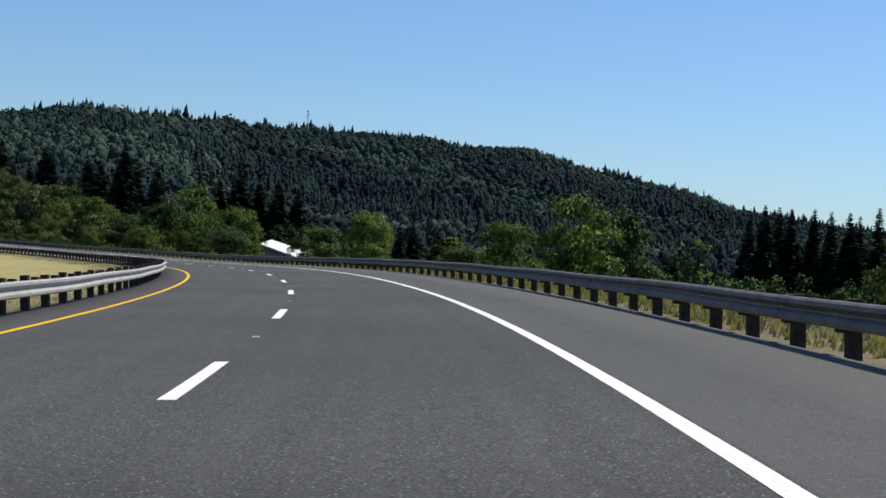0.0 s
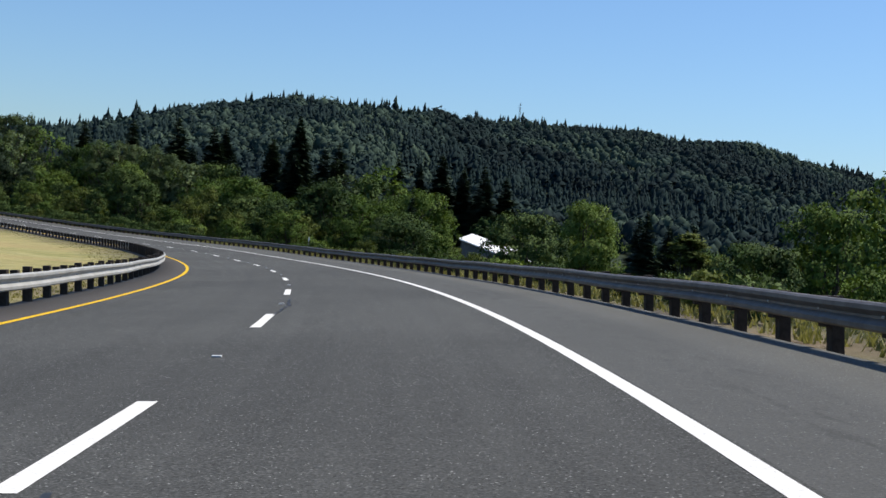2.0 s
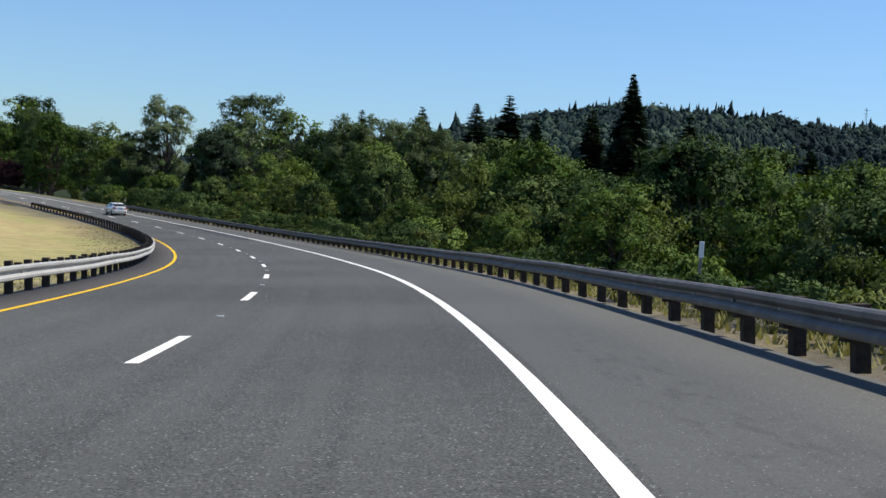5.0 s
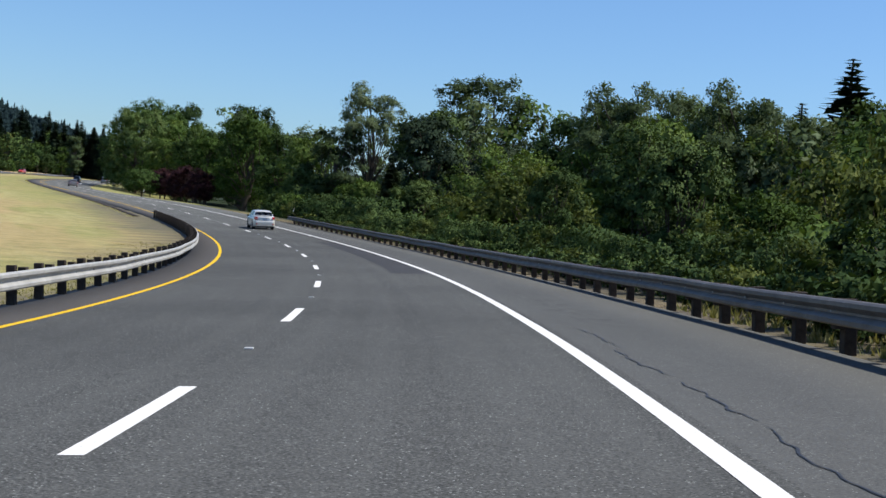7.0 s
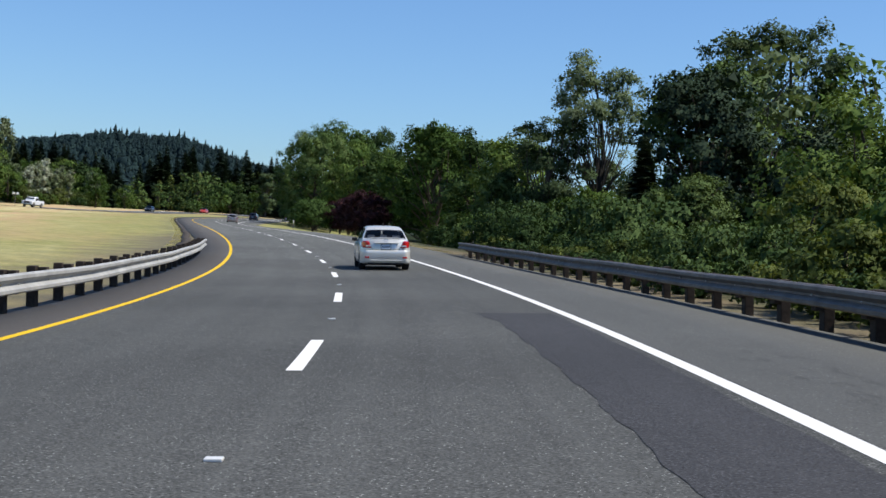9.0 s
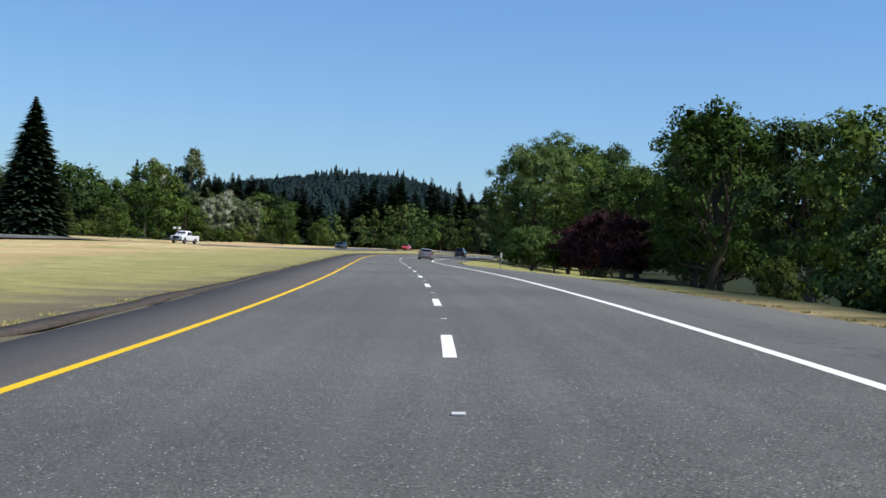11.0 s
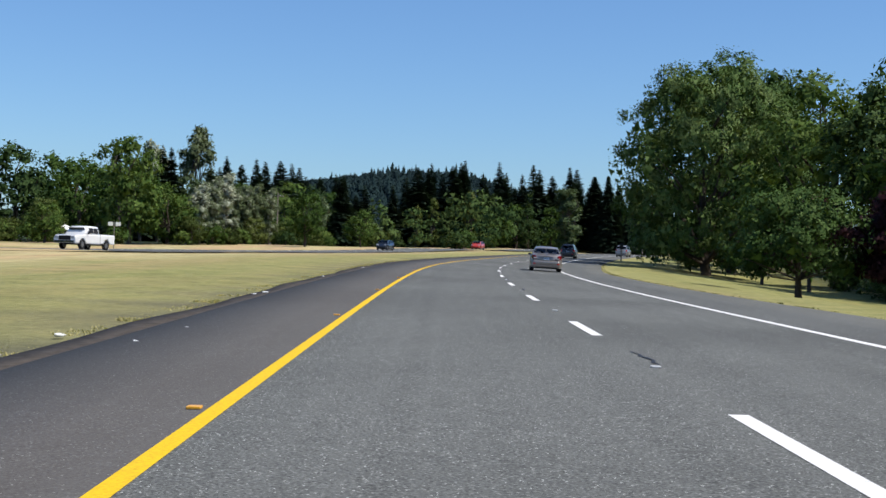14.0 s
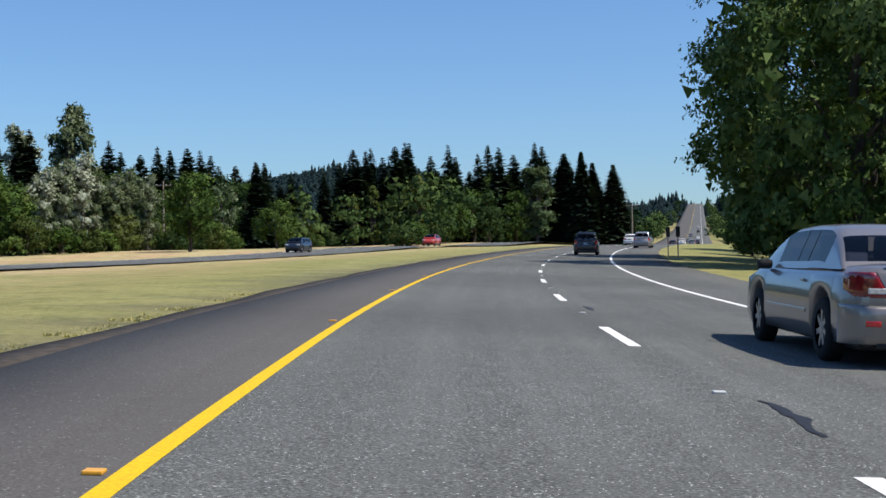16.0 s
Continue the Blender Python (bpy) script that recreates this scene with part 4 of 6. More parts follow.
# trees on the low ground to the outside of the bend
rv = random.Random(8)
low_leafy, low_firs = [], []
for i in range(260):
    x, y = rv.uniform(-75, 200), rv.uniform(150, 500)
    sN, lN = nearest([x], [y])
    if lN[0] < 48 or (-48 < x < 12 and 120 < y < 335 and x > -48 + (y - 120) * 0.05 and y < 345):
        continue
    if i % 4 and (x < 15 or y < 190):
        continue
    if rv.random() < 0.17 and y > 310:
        low_firs.append((x, y, rv.uniform(11, 17), rv.uniform(0.42, 0.6)))
    else:
        low_leafy.append((x, y, rv.uniform(6.5, 12.5), rv.uniform(0.75, 1.1)))
for i in range(16):
    low_leafy.append((rv.uniform(52, 112), rv.uniform(222, 262), rv.uniform(7, 10.5), rv.uniform(0.8, 1.1)))
tagged(part("valley_woods", grove("valley_woods", low_leafy, False, 5), M_GROVE), "mixed green broadleaf woods on the low ground", "woods", kind="stuff")
tagged(part("valley_firs", grove("valley_firs", low_firs, True, 6), M_NEEDLE), "dark firs scattered through the low ground woods", "woods", kind="stuff")
for k, x, y, top, v, w in [("fir", -73, 472, 25.5, 0, 2.0), ("fir", -66, 474, 24.0, 1, 2.2), ("fir", -59, 475, 28.0, 2, 2.0), ("fir", -52, 478, 24.5, 0, 2.2), ("fir", -45, 476, 25.0, 1, 2.0), ("fir", -38, 480, 22.0, 2, 2.2),
                           ("fir", -138.2, 372.4, 23.0, 0, 2.0), ("fir", -130.2, 385.3, 25.5, 1, 2.2), ("fir", -117, 383, 26.5, 2, 2.1), ("fir", -106.5, 391, 25.5, 0, 2.3), ("fir", -96.6, 404, 24.2, 1, 2.2), ("fir", -80.5, 397, 22.4, 2, 2.2),
                           ("fir", 4, 358, 9.5, 1, 1.5), ("fir", 11, 362, 8.0, 2, 1.5), ("fir", 17, 366, 8.8, 0, 1.5), ("mid_maple", -6.5, 281, 9.6, 0, 0.9), ("poplar", 12.7, 298, 6.4, 0, 2.2), ("airy", 21, 257, 4.6, 1, 1.3),
                           ("willow", 27, 262, 2.8, 0, 1.0), ("willow", 16, 252, 1.5, 1, 1.0)]:
    plant_top(k, x, y, top, v, w, "trees on the low ground")
for kind, x, y, top, v, w in [("willow", -32, 298, -0.8, 1, 0.9), ("willow", -27, 300, -1.9, 0, 0.9), ("willow", -28, 296, -1.6, 0, 1.0), ("willow", -21, 302, -3.0, 1, 0.9), ("willow", -14, 309, -4.2, 0, 0.9), ("airy", -16, 303, -1.2, 1, 0.8), ("willow", -7, 314, -3.5, 1, 1.0),
                              ("far_maple", 23, 156, 10.2, 1, 0.9), ("far_maple", 30, 170, 9.6, 2, 0.8)] + [("fir", x, y, top, i, 1.0) for i, (x, y, top) in enumerate(
                              [(77, 270, 17.1), (84, 284, 17.6), (84, 275, 16.9), (93, 288, 18.0), (94, 279, 17.2), (95, 270, 16.7), (102, 284, 16.9), (103, 275, 18.5), (79, 290, 15.2)])]:
    plant_top(kind, x, y, top, v, w, "trees on the low ground")
# bushes close behind the outer rail
s = 196.0
while s < 300:
    plant_sl("bush", s, rb.uniform(8.6, 10.6), rb.uniform(1.1, 1.9) * (1.0 if s < 285 else 0.7), 2 if rb.random() < 0.8 else 1, rb.uniform(0.8, 1.05), "bushes behind the rail")
    s += 2.3
s = 66.0
while s < 296:
    if s > 185 or rb.random() < 0.6:
        plant_sl("shrub", s, rb.uniform(7.75, 8.5), rb.uniform(0.55, 0.85) * (1.15 if s > 185 else 0.9), 0 if rb.random() < 0.75 else 1, rb.uniform(0.85, 1.2), "shrubs behind the rail")
    s += 1.7
# plum trees and lawn trees by the straight
for x, y, h, v in [(-203, 344.5, 7.0, 0), (-208.5, 349, 7.6, 1), (-213.9, 353, 7.4, 0), (-218, 356, 7.8, 1), (-222.5, 359.5, 7.2, 0), (-227.5, 364, 7.4, 1), (-238.3, 373, 7.0, 0), (-272, 403, 7.6, 1), (-260, 394, 7.0, 0)]:
    plant("plum", x, y, h * (0.92 if v else 1.06), v, 0.86 if v else 0.95, "row of plum trees")
plant("lawn_tree", -242.5, 370.5, 6.0, 0, 1.0)
for kind, x, y, top, v, w in [("big_maple", -289, 415, 23.8, 0, 0.81), ("big_maple", -300.6, 431.8, 28.5, 1, 1.0), ("maple", -255, 418, 22.5, 1, 0.9), ("maple", -248, 409, 23.0, 3, 0.85), ("maple", -243, 402, 21.5, 0, 0.8), ("cottonwood", -229, 386, 21.5, 0, 0.8), ("maple", -222, 381, 17.5, 2, 0.9), ("airy", -286, 447, 29.0, 2, 1.0), ("maple", -271, 412, 21.5, 0, 1.1),
                              ("maple", -311, 452, 24.0, 3, 1.0), ("maple", -326, 471, 32.0, 2, 0.8), ("maple", -294, 464, 31.5, 1, 0.9), ("maple", -264, 425, 23.0, 1, 1.1), ("maple", -334, 482, 17.0, 3, 1.0)]:
    plant_top(kind, x, y, top, v, w, "tall trees beside the straight")
for x, y, h, v in [(-322, 447, 2.2, 0), (-329, 456, 2.6, 1), (-313, 440, 1.8, 1), (-338, 466, 2.2, 0), (-262, 401, 2.0, 2), (-252, 392, 2.2, 2)]:
    plant("bush", x, y, h, v, 1.0, "bushes beside the straight")
for s_, l_, h_ in [(292, 9.0, 2.0), (296.5, 8.7, 2.2), (299, 10.5, 2.8), (302, 12.5, 3.2), (306, 14.5, 3.4), (294, 12.0, 3.2), (288, 11.5, 3.0), (283, 10.8, 2.8), (312, 16.5, 3.4)]:
    plant_sl("bush", s_, l_, h_, 2, 0.85, "bushes behind the rail")
plant_sl("bush", 318, 9.6, 1.3, 2, 0.7, "", "round dark green bush near the guardrail end")
# the far side of the meadow
for kind, x, y, top, v, w in [
        ("old_fir", -302, 329.8, 22.0, 0, 1.0), ("old_fir", -309, 324, 20.0, 0, 1.0), ("fir", -303, 320, 17.0, 1, 1.2),
        ("white_poplar", -489, 456, 36.6, 0, 0.75), ("white_poplar", -503, 452, 33.2, 0, 0.75), ("far_maple", -573, 456, 34.0, 3, 1.1), ("far_maple", -585, 470, 30.0, 2, 1.2),
        ("poplar", -450, 438, 18.7, 1, 1.2), ("far_maple", -406, 410, 15.5, 3, 1.0), ("far_maple", -368, 375, 9.2, 0, 1.2), ("poplar", -462, 455, 20.5, 1, 1.1),
        ("poplar", -471, 526, 23.6, 0, 1.0), ("poplar", -498, 546, 20.5, 0, 1.0), ("poplar", -508, 549, 18.0, 0, 1.0), ("fir", -476, 489, 24.5, 2, 1.2), ("fir", -484, 496, 20.0, 0, 1.2),
        ("airy", -456, 470, 19.0, 0, 0.8), ("far_maple", -438, 446, 16.0, 2, 1.0), ("far_maple", -425, 462, 14.0, 3, 1.0)]:
    plant_top(kind, x, y, top, v, w, "trees across the meadow")
rl = random.Random(31)
for i in range(120):
    u = i / 119
    # a line of planting that bounds the meadow
    x0, y0 = (-352 - 130 * min(1, u * 2), 345 + 150 * min(1, u * 2)) if u < 0.5 else (-482 - 60 * (u - 0.5) * 2, 495 + 85 * (u - 0.5) * 2)
    if u < 0.22:
        x0, y0 = -330 - 90 * u, 310 + 190 * u
    d = rl.uniform(0, 34) + (34 if 0.2 < u < 0.5 else 0)
    x, y = x0 - d * 0.72, y0 + d * 0.15
    k = rl.choice(("far_maple", "far_maple", "willow", "fir", "far_maple", "bush", "airy"))
    h = {"far_maple": rl.uniform(9, 14), "willow": rl.uniform(5, 9), "airy": rl.uniform(12, 18), "fir": rl.uniform(12, 20), "bush": rl.uniform(2, 3.5)}[k] * min(1.15, 0.8 + d / 60) * (0.5 if u > 0.42 else 1.0)
    plant(k, x, y, h, rl.randrange(4), rl.uniform(0.9, 1.2), "trees across the meadow")
for i in range(46):
    u = i / 45
    x, y = -428 - 95 * u + rl.uniform(-4, 4), 492 + 72 * u + rl.uniform(-4, 4)
    plant("bush", x, y, rl.uniform(2.2, 4.2), rl.randrange(3), 1.0, "hedge across the meadow")
for i in range(70):
    u = i / 69
    x, y = -366 - 62 * u + rl.uniform(-5, 5), 362 + 92 * u + rl.uniform(-3, 3)
    d = rl.uniform(2, 16)
    if abs(x + 396) < 16 and abs(y - 391) < 16:
        continue
    plant("bush" if i % 3 else "willow", x - d * 0.8, y + d * 0.5, rl.uniform(1.6, 3.2) * (1 if i % 3 else 1.7), rl.randrange(3), 1.0, "undergrowth across the meadow")
for kind, x, y, top, v, w in [("fir", -560, 590, 38, 0, 1.0), ("fir", -570, 600, 42, 1, 1.0), ("fir", -585, 612, 40, 2, 1.0), ("fir", -548, 600, 36, 1, 1.1), ("fir", -600, 640, 46, 0, 1.0), ("fir", -610, 652, 43, 1, 1.0),
                              ("far_maple", -540, 610, 31, 0, 0.9), ("fir", -590, 600, 42, 0, 1.0), ("fir", -562, 625, 42, 2, 1.0), 
                              ("far_maple", -515, 605, 22, 2, 1.1), ("far_maple", -500, 612, 20, 3, 1.1), ("far_maple", -535, 585, 20, 1, 1.1)]:
    plant_top(kind, x, y, top, v, w, "firs beyond the meadow")


for kind, x, y, top, v, w in [("far_maple", -421, 374, 17.2, 0, 1.1), ("far_maple", -424, 382, 19.2, 1, 1.0), ("far_maple", -426, 391, 22.0, 2, 1.0), ("willow", -428, 400, 15.5, 0, 0.9), ("airy", -428.5, 411, 25.8, 2, 0.9),
                              ("far_maple", -403, 402, 22.5, 1, 0.8), ("far_maple", -412, 397, 19.1, 0, 1.0), ("willow", -396, 385, 11.0, 1, 0.9), ("far_maple", -393, 429.5, 15.0, 0, 0.9)]:
    plant_top(kind, x, y, top, v, w, "trees across the meadow")
STAND = [(-513, 530, 26.7), (-522, 541, 29.9), (-512, 538, 32.3), (-522, 549, 33.5), (-512, 547, 30.8), (-503, 544, 32.7), (-512, 554, 35.0), (-504, 551, 26.9), (-506, 570, 27.8), (-498, 566, 31.6),
         (-488, 564, 32.3), (-496, 576, 31.7), (-486, 574, 33.9), (-495, 585, 34.2), (-485, 583, 31.5), (-476, 580, 31.1)]
STAND += [(-484, 592, 29.4), (-502, 556, 27.0), (-510, 568, 27.3), (-539, 490, 31.5), (-549, 500, 32.1), (-538, 499, 33.3), (-549, 508, 33.6), (-538, 507, 33.2), (-528, 505, 31.8), (-539, 514, 31.7), (-527, 514, 28.4),
          (-536, 525, 30.5), (-527, 522, 29.4)]
for i, (x, y, top) in enumerate(STAND):
    plant_top("fir", x, y, top, i, 1.1 + 0.15 * (i % 3), "firs beyond the meadow")
    plant_top("fir", x - 7 + 3 * (i % 4), y + 9, top - 3 - 2 * (i % 3), i + 1, 1.4, "firs beyond the meadow")
for kind, x, y, top, v, w in [("white_poplar", -406.8, 416.6, 16.2, 0, 1), ("white_poplar", -408.1, 419.7, 17.5, 0, 0.9), ("white_poplar", -409.6, 422.7, 18.6, 0, 1), ("white_poplar", -411.1, 425.6, 16.1, 0, 0.8), ("white_poplar", -412.5, 428.7, 16.3, 0, 0.9), ("white_poplar", -414.1, 431.5, 17.3, 0, 0.8), ("white_poplar", -415.1, 434.9, 16.7, 0, 0.8), ("poplar", -484, 518, 19.5, 0, 0.9), ("poplar", -493, 530, 22.8, 0, 0.9), ("poplar", -479, 532, 24.6, 0, 1.0), ("poplar", -489, 542, 21.7, 0, 0.9),
                              ("poplar", -451, 542, 25.0, 1, 1.2), ("far_maple", -506, 491, 24.8, 1, 1.0), ("far_maple", -514, 503, 24.5, 2, 1.0), ("far_maple", -503, 502, 22.5, 1, 1.0), ("far_maple", -482, 551, 21.6, 0, 0.9),
                              ("far_maple", -473, 548, 20.4, 2, 0.9), ("far_maple", -472, 535, 19.3, 0, 0.9), ("far_maple", -473, 556, 20.6, 1, 0.9), ("far_maple", -483, 529, 19.1, 2, 0.9)]:
    plant_top(kind, x, y, top, v, w, "trees across the meadow")


# trees along the climbing straight
climb = []
for i in range(130):
    s = 640 + 9 * i if i < 76 else 1330 + 19 * (i - 76)
    if i % 2:
        l = rl.uniform(-58, -34) if s < 850 else rl.uniform(-36, -18)
    else:
        l = rl.uniform(14, 34) if s < 800 else rl.uniform(10, 24)
    q = road(s + rl.uniform(-4, 4), l)
    climb.append((float(q[0]), float(q[1]), rl.uniform(9, 17) if i % 2 else rl.uniform(8, 14), rl.uniform(0.7, 1.0)))
tagged(part("roadside_woods", grove("roadside_woods", climb, False, 7, 34), M_GROVE), "green trees along both sides of the climbing road", "woods", kind="stuff")


# ---- far woods on the hills ----
def far_woods(name, count, seed, kind, span=(0.0, 1.0), sector=(-32, 30), tall=1.0, lean=0.75):
    """One sheet of small simple trees over the slopes."""
    r = np.random.default_rng(seed)
    az = r.uniform(*sector, count * 6)
    rr = np.interp(az, RIDGE[:, 0], RIDGE[:, 2])
    near = np.interp(az, [-32, 25, 36, 48, 72], [300, 300, 470, 560, 560])
    q = span[0] + (span[1] - span[0]) * r.uniform(0, 1, count * 6) ** lean
    rad = near + (rr * 1.03 - near) * q
    x, y = -100 - rad * np.sin(np.radians(az)), 200 + rad * np.cos(np.radians(az))
    patchy = np.sin(x / 95 + 2 * np.sin(y / 140)) + np.sin(y / 120 + 1.7 * np.sin(x / 160)) + r.normal(scale=0.35, size=len(x))
    low = rad < 900
    ok = patchy > np.where(low, -0.1, 0.75 if sector[0] < 0 else -0.4) if kind == "fir" else (patchy < np.where(low, 0.2, 1.3)) & (rad < rr * 0.975)
    ok |= (rad > rr * 0.955) & (r.uniform(0, 1, len(x)) < 0.75) if kind == "fir" else False
    sN, lN = nearest(x, y)
    ok &= (np.abs(lN) > 24) & ~((lN < 0) & (lN > -150) & (sN < 500)) & ~((lN > 0) & (lN < 120) & (sN < 330))
    ok &= ~((sN > 560) & (np.abs(lN) < 26))
    x, y, rad = x[ok][:count], y[ok][:count], rad[ok][:count]
    z = land(x, y)
    n = len(x)
    ph = r.uniform(0, 6.28, n)
    if kind == "fir":
        stand = 1 + 0.22 * np.sin(x / 23 + 2 * np.sin(y / 31)) * np.sin(y / 19 + 1.3)
        h = (9 + 15 * r.beta(1.6, 2.2, n)) * tall * np.where(rad > 900, 1.12, 0.9) * stand
        w = h * r.uniform(0.22, 0.38, n)
        tiers, sides = 5, 6
        verts, norms = [], []
        for t in range(tiers):
            z0 = 0.04 + 0.17 * t + r.uniform(-0.03, 0.03, n)
            rw = (1 - t / tiers) ** 0.85
            for j in range(sides):
                a = ph + 2 * np.pi * (j + r.uniform(-0.35, 0.35, n)) / sides + t * 0.7
                k = w * rw * r.uniform(0.45, 1.3, n)
                verts.append(np.stack([x + k * np.cos(a), y + k * np.sin(a), z + h * (z0 + r.uniform(-0.05, 0.04, n))], 1))
            verts.append(np.stack([x + r.normal(scale=0.15, size=n), y, z + h * np.minimum(1.0, z0 + 0.26)], 1))
        m = tiers * (sides + 1)
        V = np.stack(verts, 1).reshape(-1, 3)
        base = np.arange(n)[:, None] * m
        F = [[t * (sides + 1) + j, t * (sides + 1) + (j + 1) % sides, t * (sides + 1) + sides] for t in range(tiers) for j in range(sides)]
        return indexed_mesh(name, V, (base[:, :, None] + np.array(F)[None]).reshape(-1, 3))
    # rounded lumpy crowns
    h = (6.5 + 9.5 * r.beta(1.5, 2.0, n)) * tall
    wide = (1.6 + 0.25 * h) * r.uniform(0.75, 1.25, n) * (1.05 + rad / 6000)
    sides, levels = 6, ((0.0, 0.92), (0.42, 1.08), (0.80, 0.66))
    verts = []
    for zf, rf in levels:
        for j in range(sides):
            a = ph + 2 * np.pi * (j + r.uniform(-0.3, 0.3, n)) / sides + zf
            k = wide * rf * r.uniform(0.72, 1.22, n)
            verts.append(np.stack([x + k * np.cos(a), y + k * np.sin(a), z + h * (zf + r.uniform(-0.07, 0.07, n))], 1))
    verts.append(np.stack([x + r.normal(scale=0.6, size=n), y, z + h * r.uniform(0.95, 1.08, n)], 1))
    F = []
    for t in range(2):
        for j in range(sides):
            a, b = t * sides + j, t * sides + (j + 1) % sides
            F += [[a, b, b + sides], [a, b + sides, a + sides]]
    F += [[2 * sides + j, 2 * sides + (j + 1) % sides, 3 * sides] for j in range(sides)]
    # ragged clumps of leaves that stand out of each crown
    m = len(verts)
    for j in range(22):
        a, up = r.uniform(0, 6.28, n), r.uniform(0.25, 1.0, n)
        side = np.sqrt(np.maximum(0.0, 1.06 - up ** 2.6)) * r.uniform(0.92, 1.12, n)
        c = np.stack([x + wide * side * np.cos(a), y + wide * side * np.sin(a), z + h * up * r.uniform(0.95, 1.08, n)], 1)
        for q_ in range(3):
            verts.append(c + r.normal(size=(n, 3)) * (0.20 * wide)[:, None])
        F.append([m + 3 * j, m + 3 * j + 1, m + 3 * j + 2])
    base = np.arange(n)[:, None] * len(verts)
    return indexed_mesh(name, np.stack(verts, 1).reshape(-1, 3), (base[:, :, None] + np.array(F)[None]).reshape(-1, 3))


tagged(part("fir_forest", far_woods("fir_forest", 7500, 3, "fir"), M_FIR_HILL_HAZE), "dark conifer forest covering the distant hills", "forest", kind="stuff")
tagged(part("leafy_forest", far_woods("leafy_forest", 11500, 4, "leafy", (0.06, 1.0)), M_LEAF_HILL_HAZE), "green broadleaf woods covering the hillsides", "forest", kind="stuff")
tagged(part("fir_forest", far_woods("fir_forest", 4600, 13, "fir", (0.2, 1.0), (38, 68), 1.2, 0.7), M_FIR_HILL_HAZE), "dark conifer forest on a far hill, tinted blue for haze", "forest", kind="stuff")
tagged(part("leafy_forest", far_woods("leafy_forest", 3000, 14, "leafy", (0.35, 1.0), (40, 66), 1.2, 0.75), M_FIR_HILL_HAZE), "dark woods on a far hill, tinted blue for haze", "forest", kind="stuff")


# ---- grass along the edges ----
M_STRAW = leaf_material("straw_grass", (0.28, 0.25, 0.11), (0.45, 0.40, 0.19), (0.58, 0.52, 0.29), 0.4)


def tufts(name, count, s0, s1, l0, l1, h, seed):
    r = np.random.default_rng(seed)
    s, l = r.uniform(s0, s1, count), l0 + (l1 - l0) * r.uniform(0, 1, count) ** 1.3
    p = road(s, l)
    z = land(p[:, 0], p[:, 1])
    b = np.repeat(np.stack([p[:, 0], p[:, 1], z - 0.02], 1), 4, 0)
    a = r.uniform(0, 6.28, len(b))
    hh = h * r.uniform(0.4, 1.2, len(b))
    d = np.stack([np.cos(a), np.sin(a), 0 * a], 1)
    e = np.stack([-np.sin(a), np.cos(a), 0 * a], 1) * (0.02 + 0.05 * hh)[:, None]
    off = d * r.uniform(0, 0.12, len(b))[:, None]
    tip = b + off + d * (hh * 0.5)[:, None] + np.array([0, 0, 1]) * hh[:, None]
    return quads_mesh(name, np.stack([b + off - e, b + off + e, tip], 1), 3)


for name, args in (("verge_grass", (10000, -20, 205, 7.2, 11.5, 0.17, 1)), ("median_grass", (7000, -20, 250, -5.3, -9.0, 0.075, 2)), 
                   ("shoulder_edge_grass", (7000, 296, 480, -6.22, -6.9, 0.045, 6)), ("lawn_edge_grass", (4000, 300, 560, 6.75, 7.5, 0.05, 4))):
    tagged(part(name, tufts(name, *args), M_GRASS if name == "median_grass" else M_STRAW if name == "shoulder_edge_grass" else M_VERGE), "dry grass tufts along the road edge", "grass", kind="stuff")

# ---- vehicles ----
def paint(name, col, metal, rough=0.28):
    k = Mat(name, rough, metal, 0.5)
    k.b.inputs["Coat Weight"].default_value = 0.8
    k.b.inputs["Coat Roughness"].default_value = 0.06
    n = k.noise(2.5, 3.0, 0.6)
    k.colour(k.ramp(n, (0.35, tuple(v * 0.93 for v in col)), (0.7, col)))
    return k.m


def window_material(name, tone):
    k = Mat(name, 0.03, 0.0, 0.5)
    tr = k.t.nodes.new("ShaderNodeBsdfTransparent")
    tr.inputs[0].default_value = (*tone, 1)
    gl = k.t.nodes.new("ShaderNodeBsdfGlossy")
    gl.inputs["Roughness"].default_value = 0.03
    fr = k.node("ShaderNodeFresnel", IOR=1.3)
    mx = k.t.nodes.new("ShaderNodeMixShader")
    k.link(fr.outputs[0], mx.inputs[0])
    k.link(tr.outputs[0], mx.inputs[1])
    k.link(gl.outputs[0], mx.inputs[2])
    k.link(mx.outputs[0], k.t.nodes["Material Output"].inputs[0])
    return k.m


M_GLASS = window_material("rear_glass", (0.34, 0.39, 0.47))
M_SIDE_GLASS = window_material("tinted_side_glass", (0.07, 0.08, 0.09))
M_TYRE = plain("tyre_rubber", (0.018, 0.018, 0.019), 0.85, 0.0, 0.25, 0.25, 20.0)
M_RIM = plain("alloy_rim", (0.45, 0.45, 0.46), 0.35, 0.8, 0.5, 0.12, 8.0)
M_TRIM = plain("black_trim", (0.014, 0.014, 0.015), 0.55, 0.0, 0.35, 0.2, 10.0)
M_CHROME = plain("chrome", (0.75, 0.75, 0.76), 0.12, 1.0, 0.5, 0.05, 5.0)
M_SEAT = plain("pale_seat_cloth", (0.84, 0.83, 0.80), 0.8, 0.0, 0.3, 0.08, 9.0)
M_CABIN = plain("dark_cabin", (0.03, 0.03, 0.032), 0.8, 0.0, 0.3, 0.2, 6.0)
M_PLATE = plain("plate", (0.50, 0.58, 0.66), 0.45, 0.0, 0.4, 0.08, 15.0)
M_INK = plain("plate_ink", (0.03, 0.04, 0.08), 0.5, 0.0, 0.3, 0.1, 15.0)


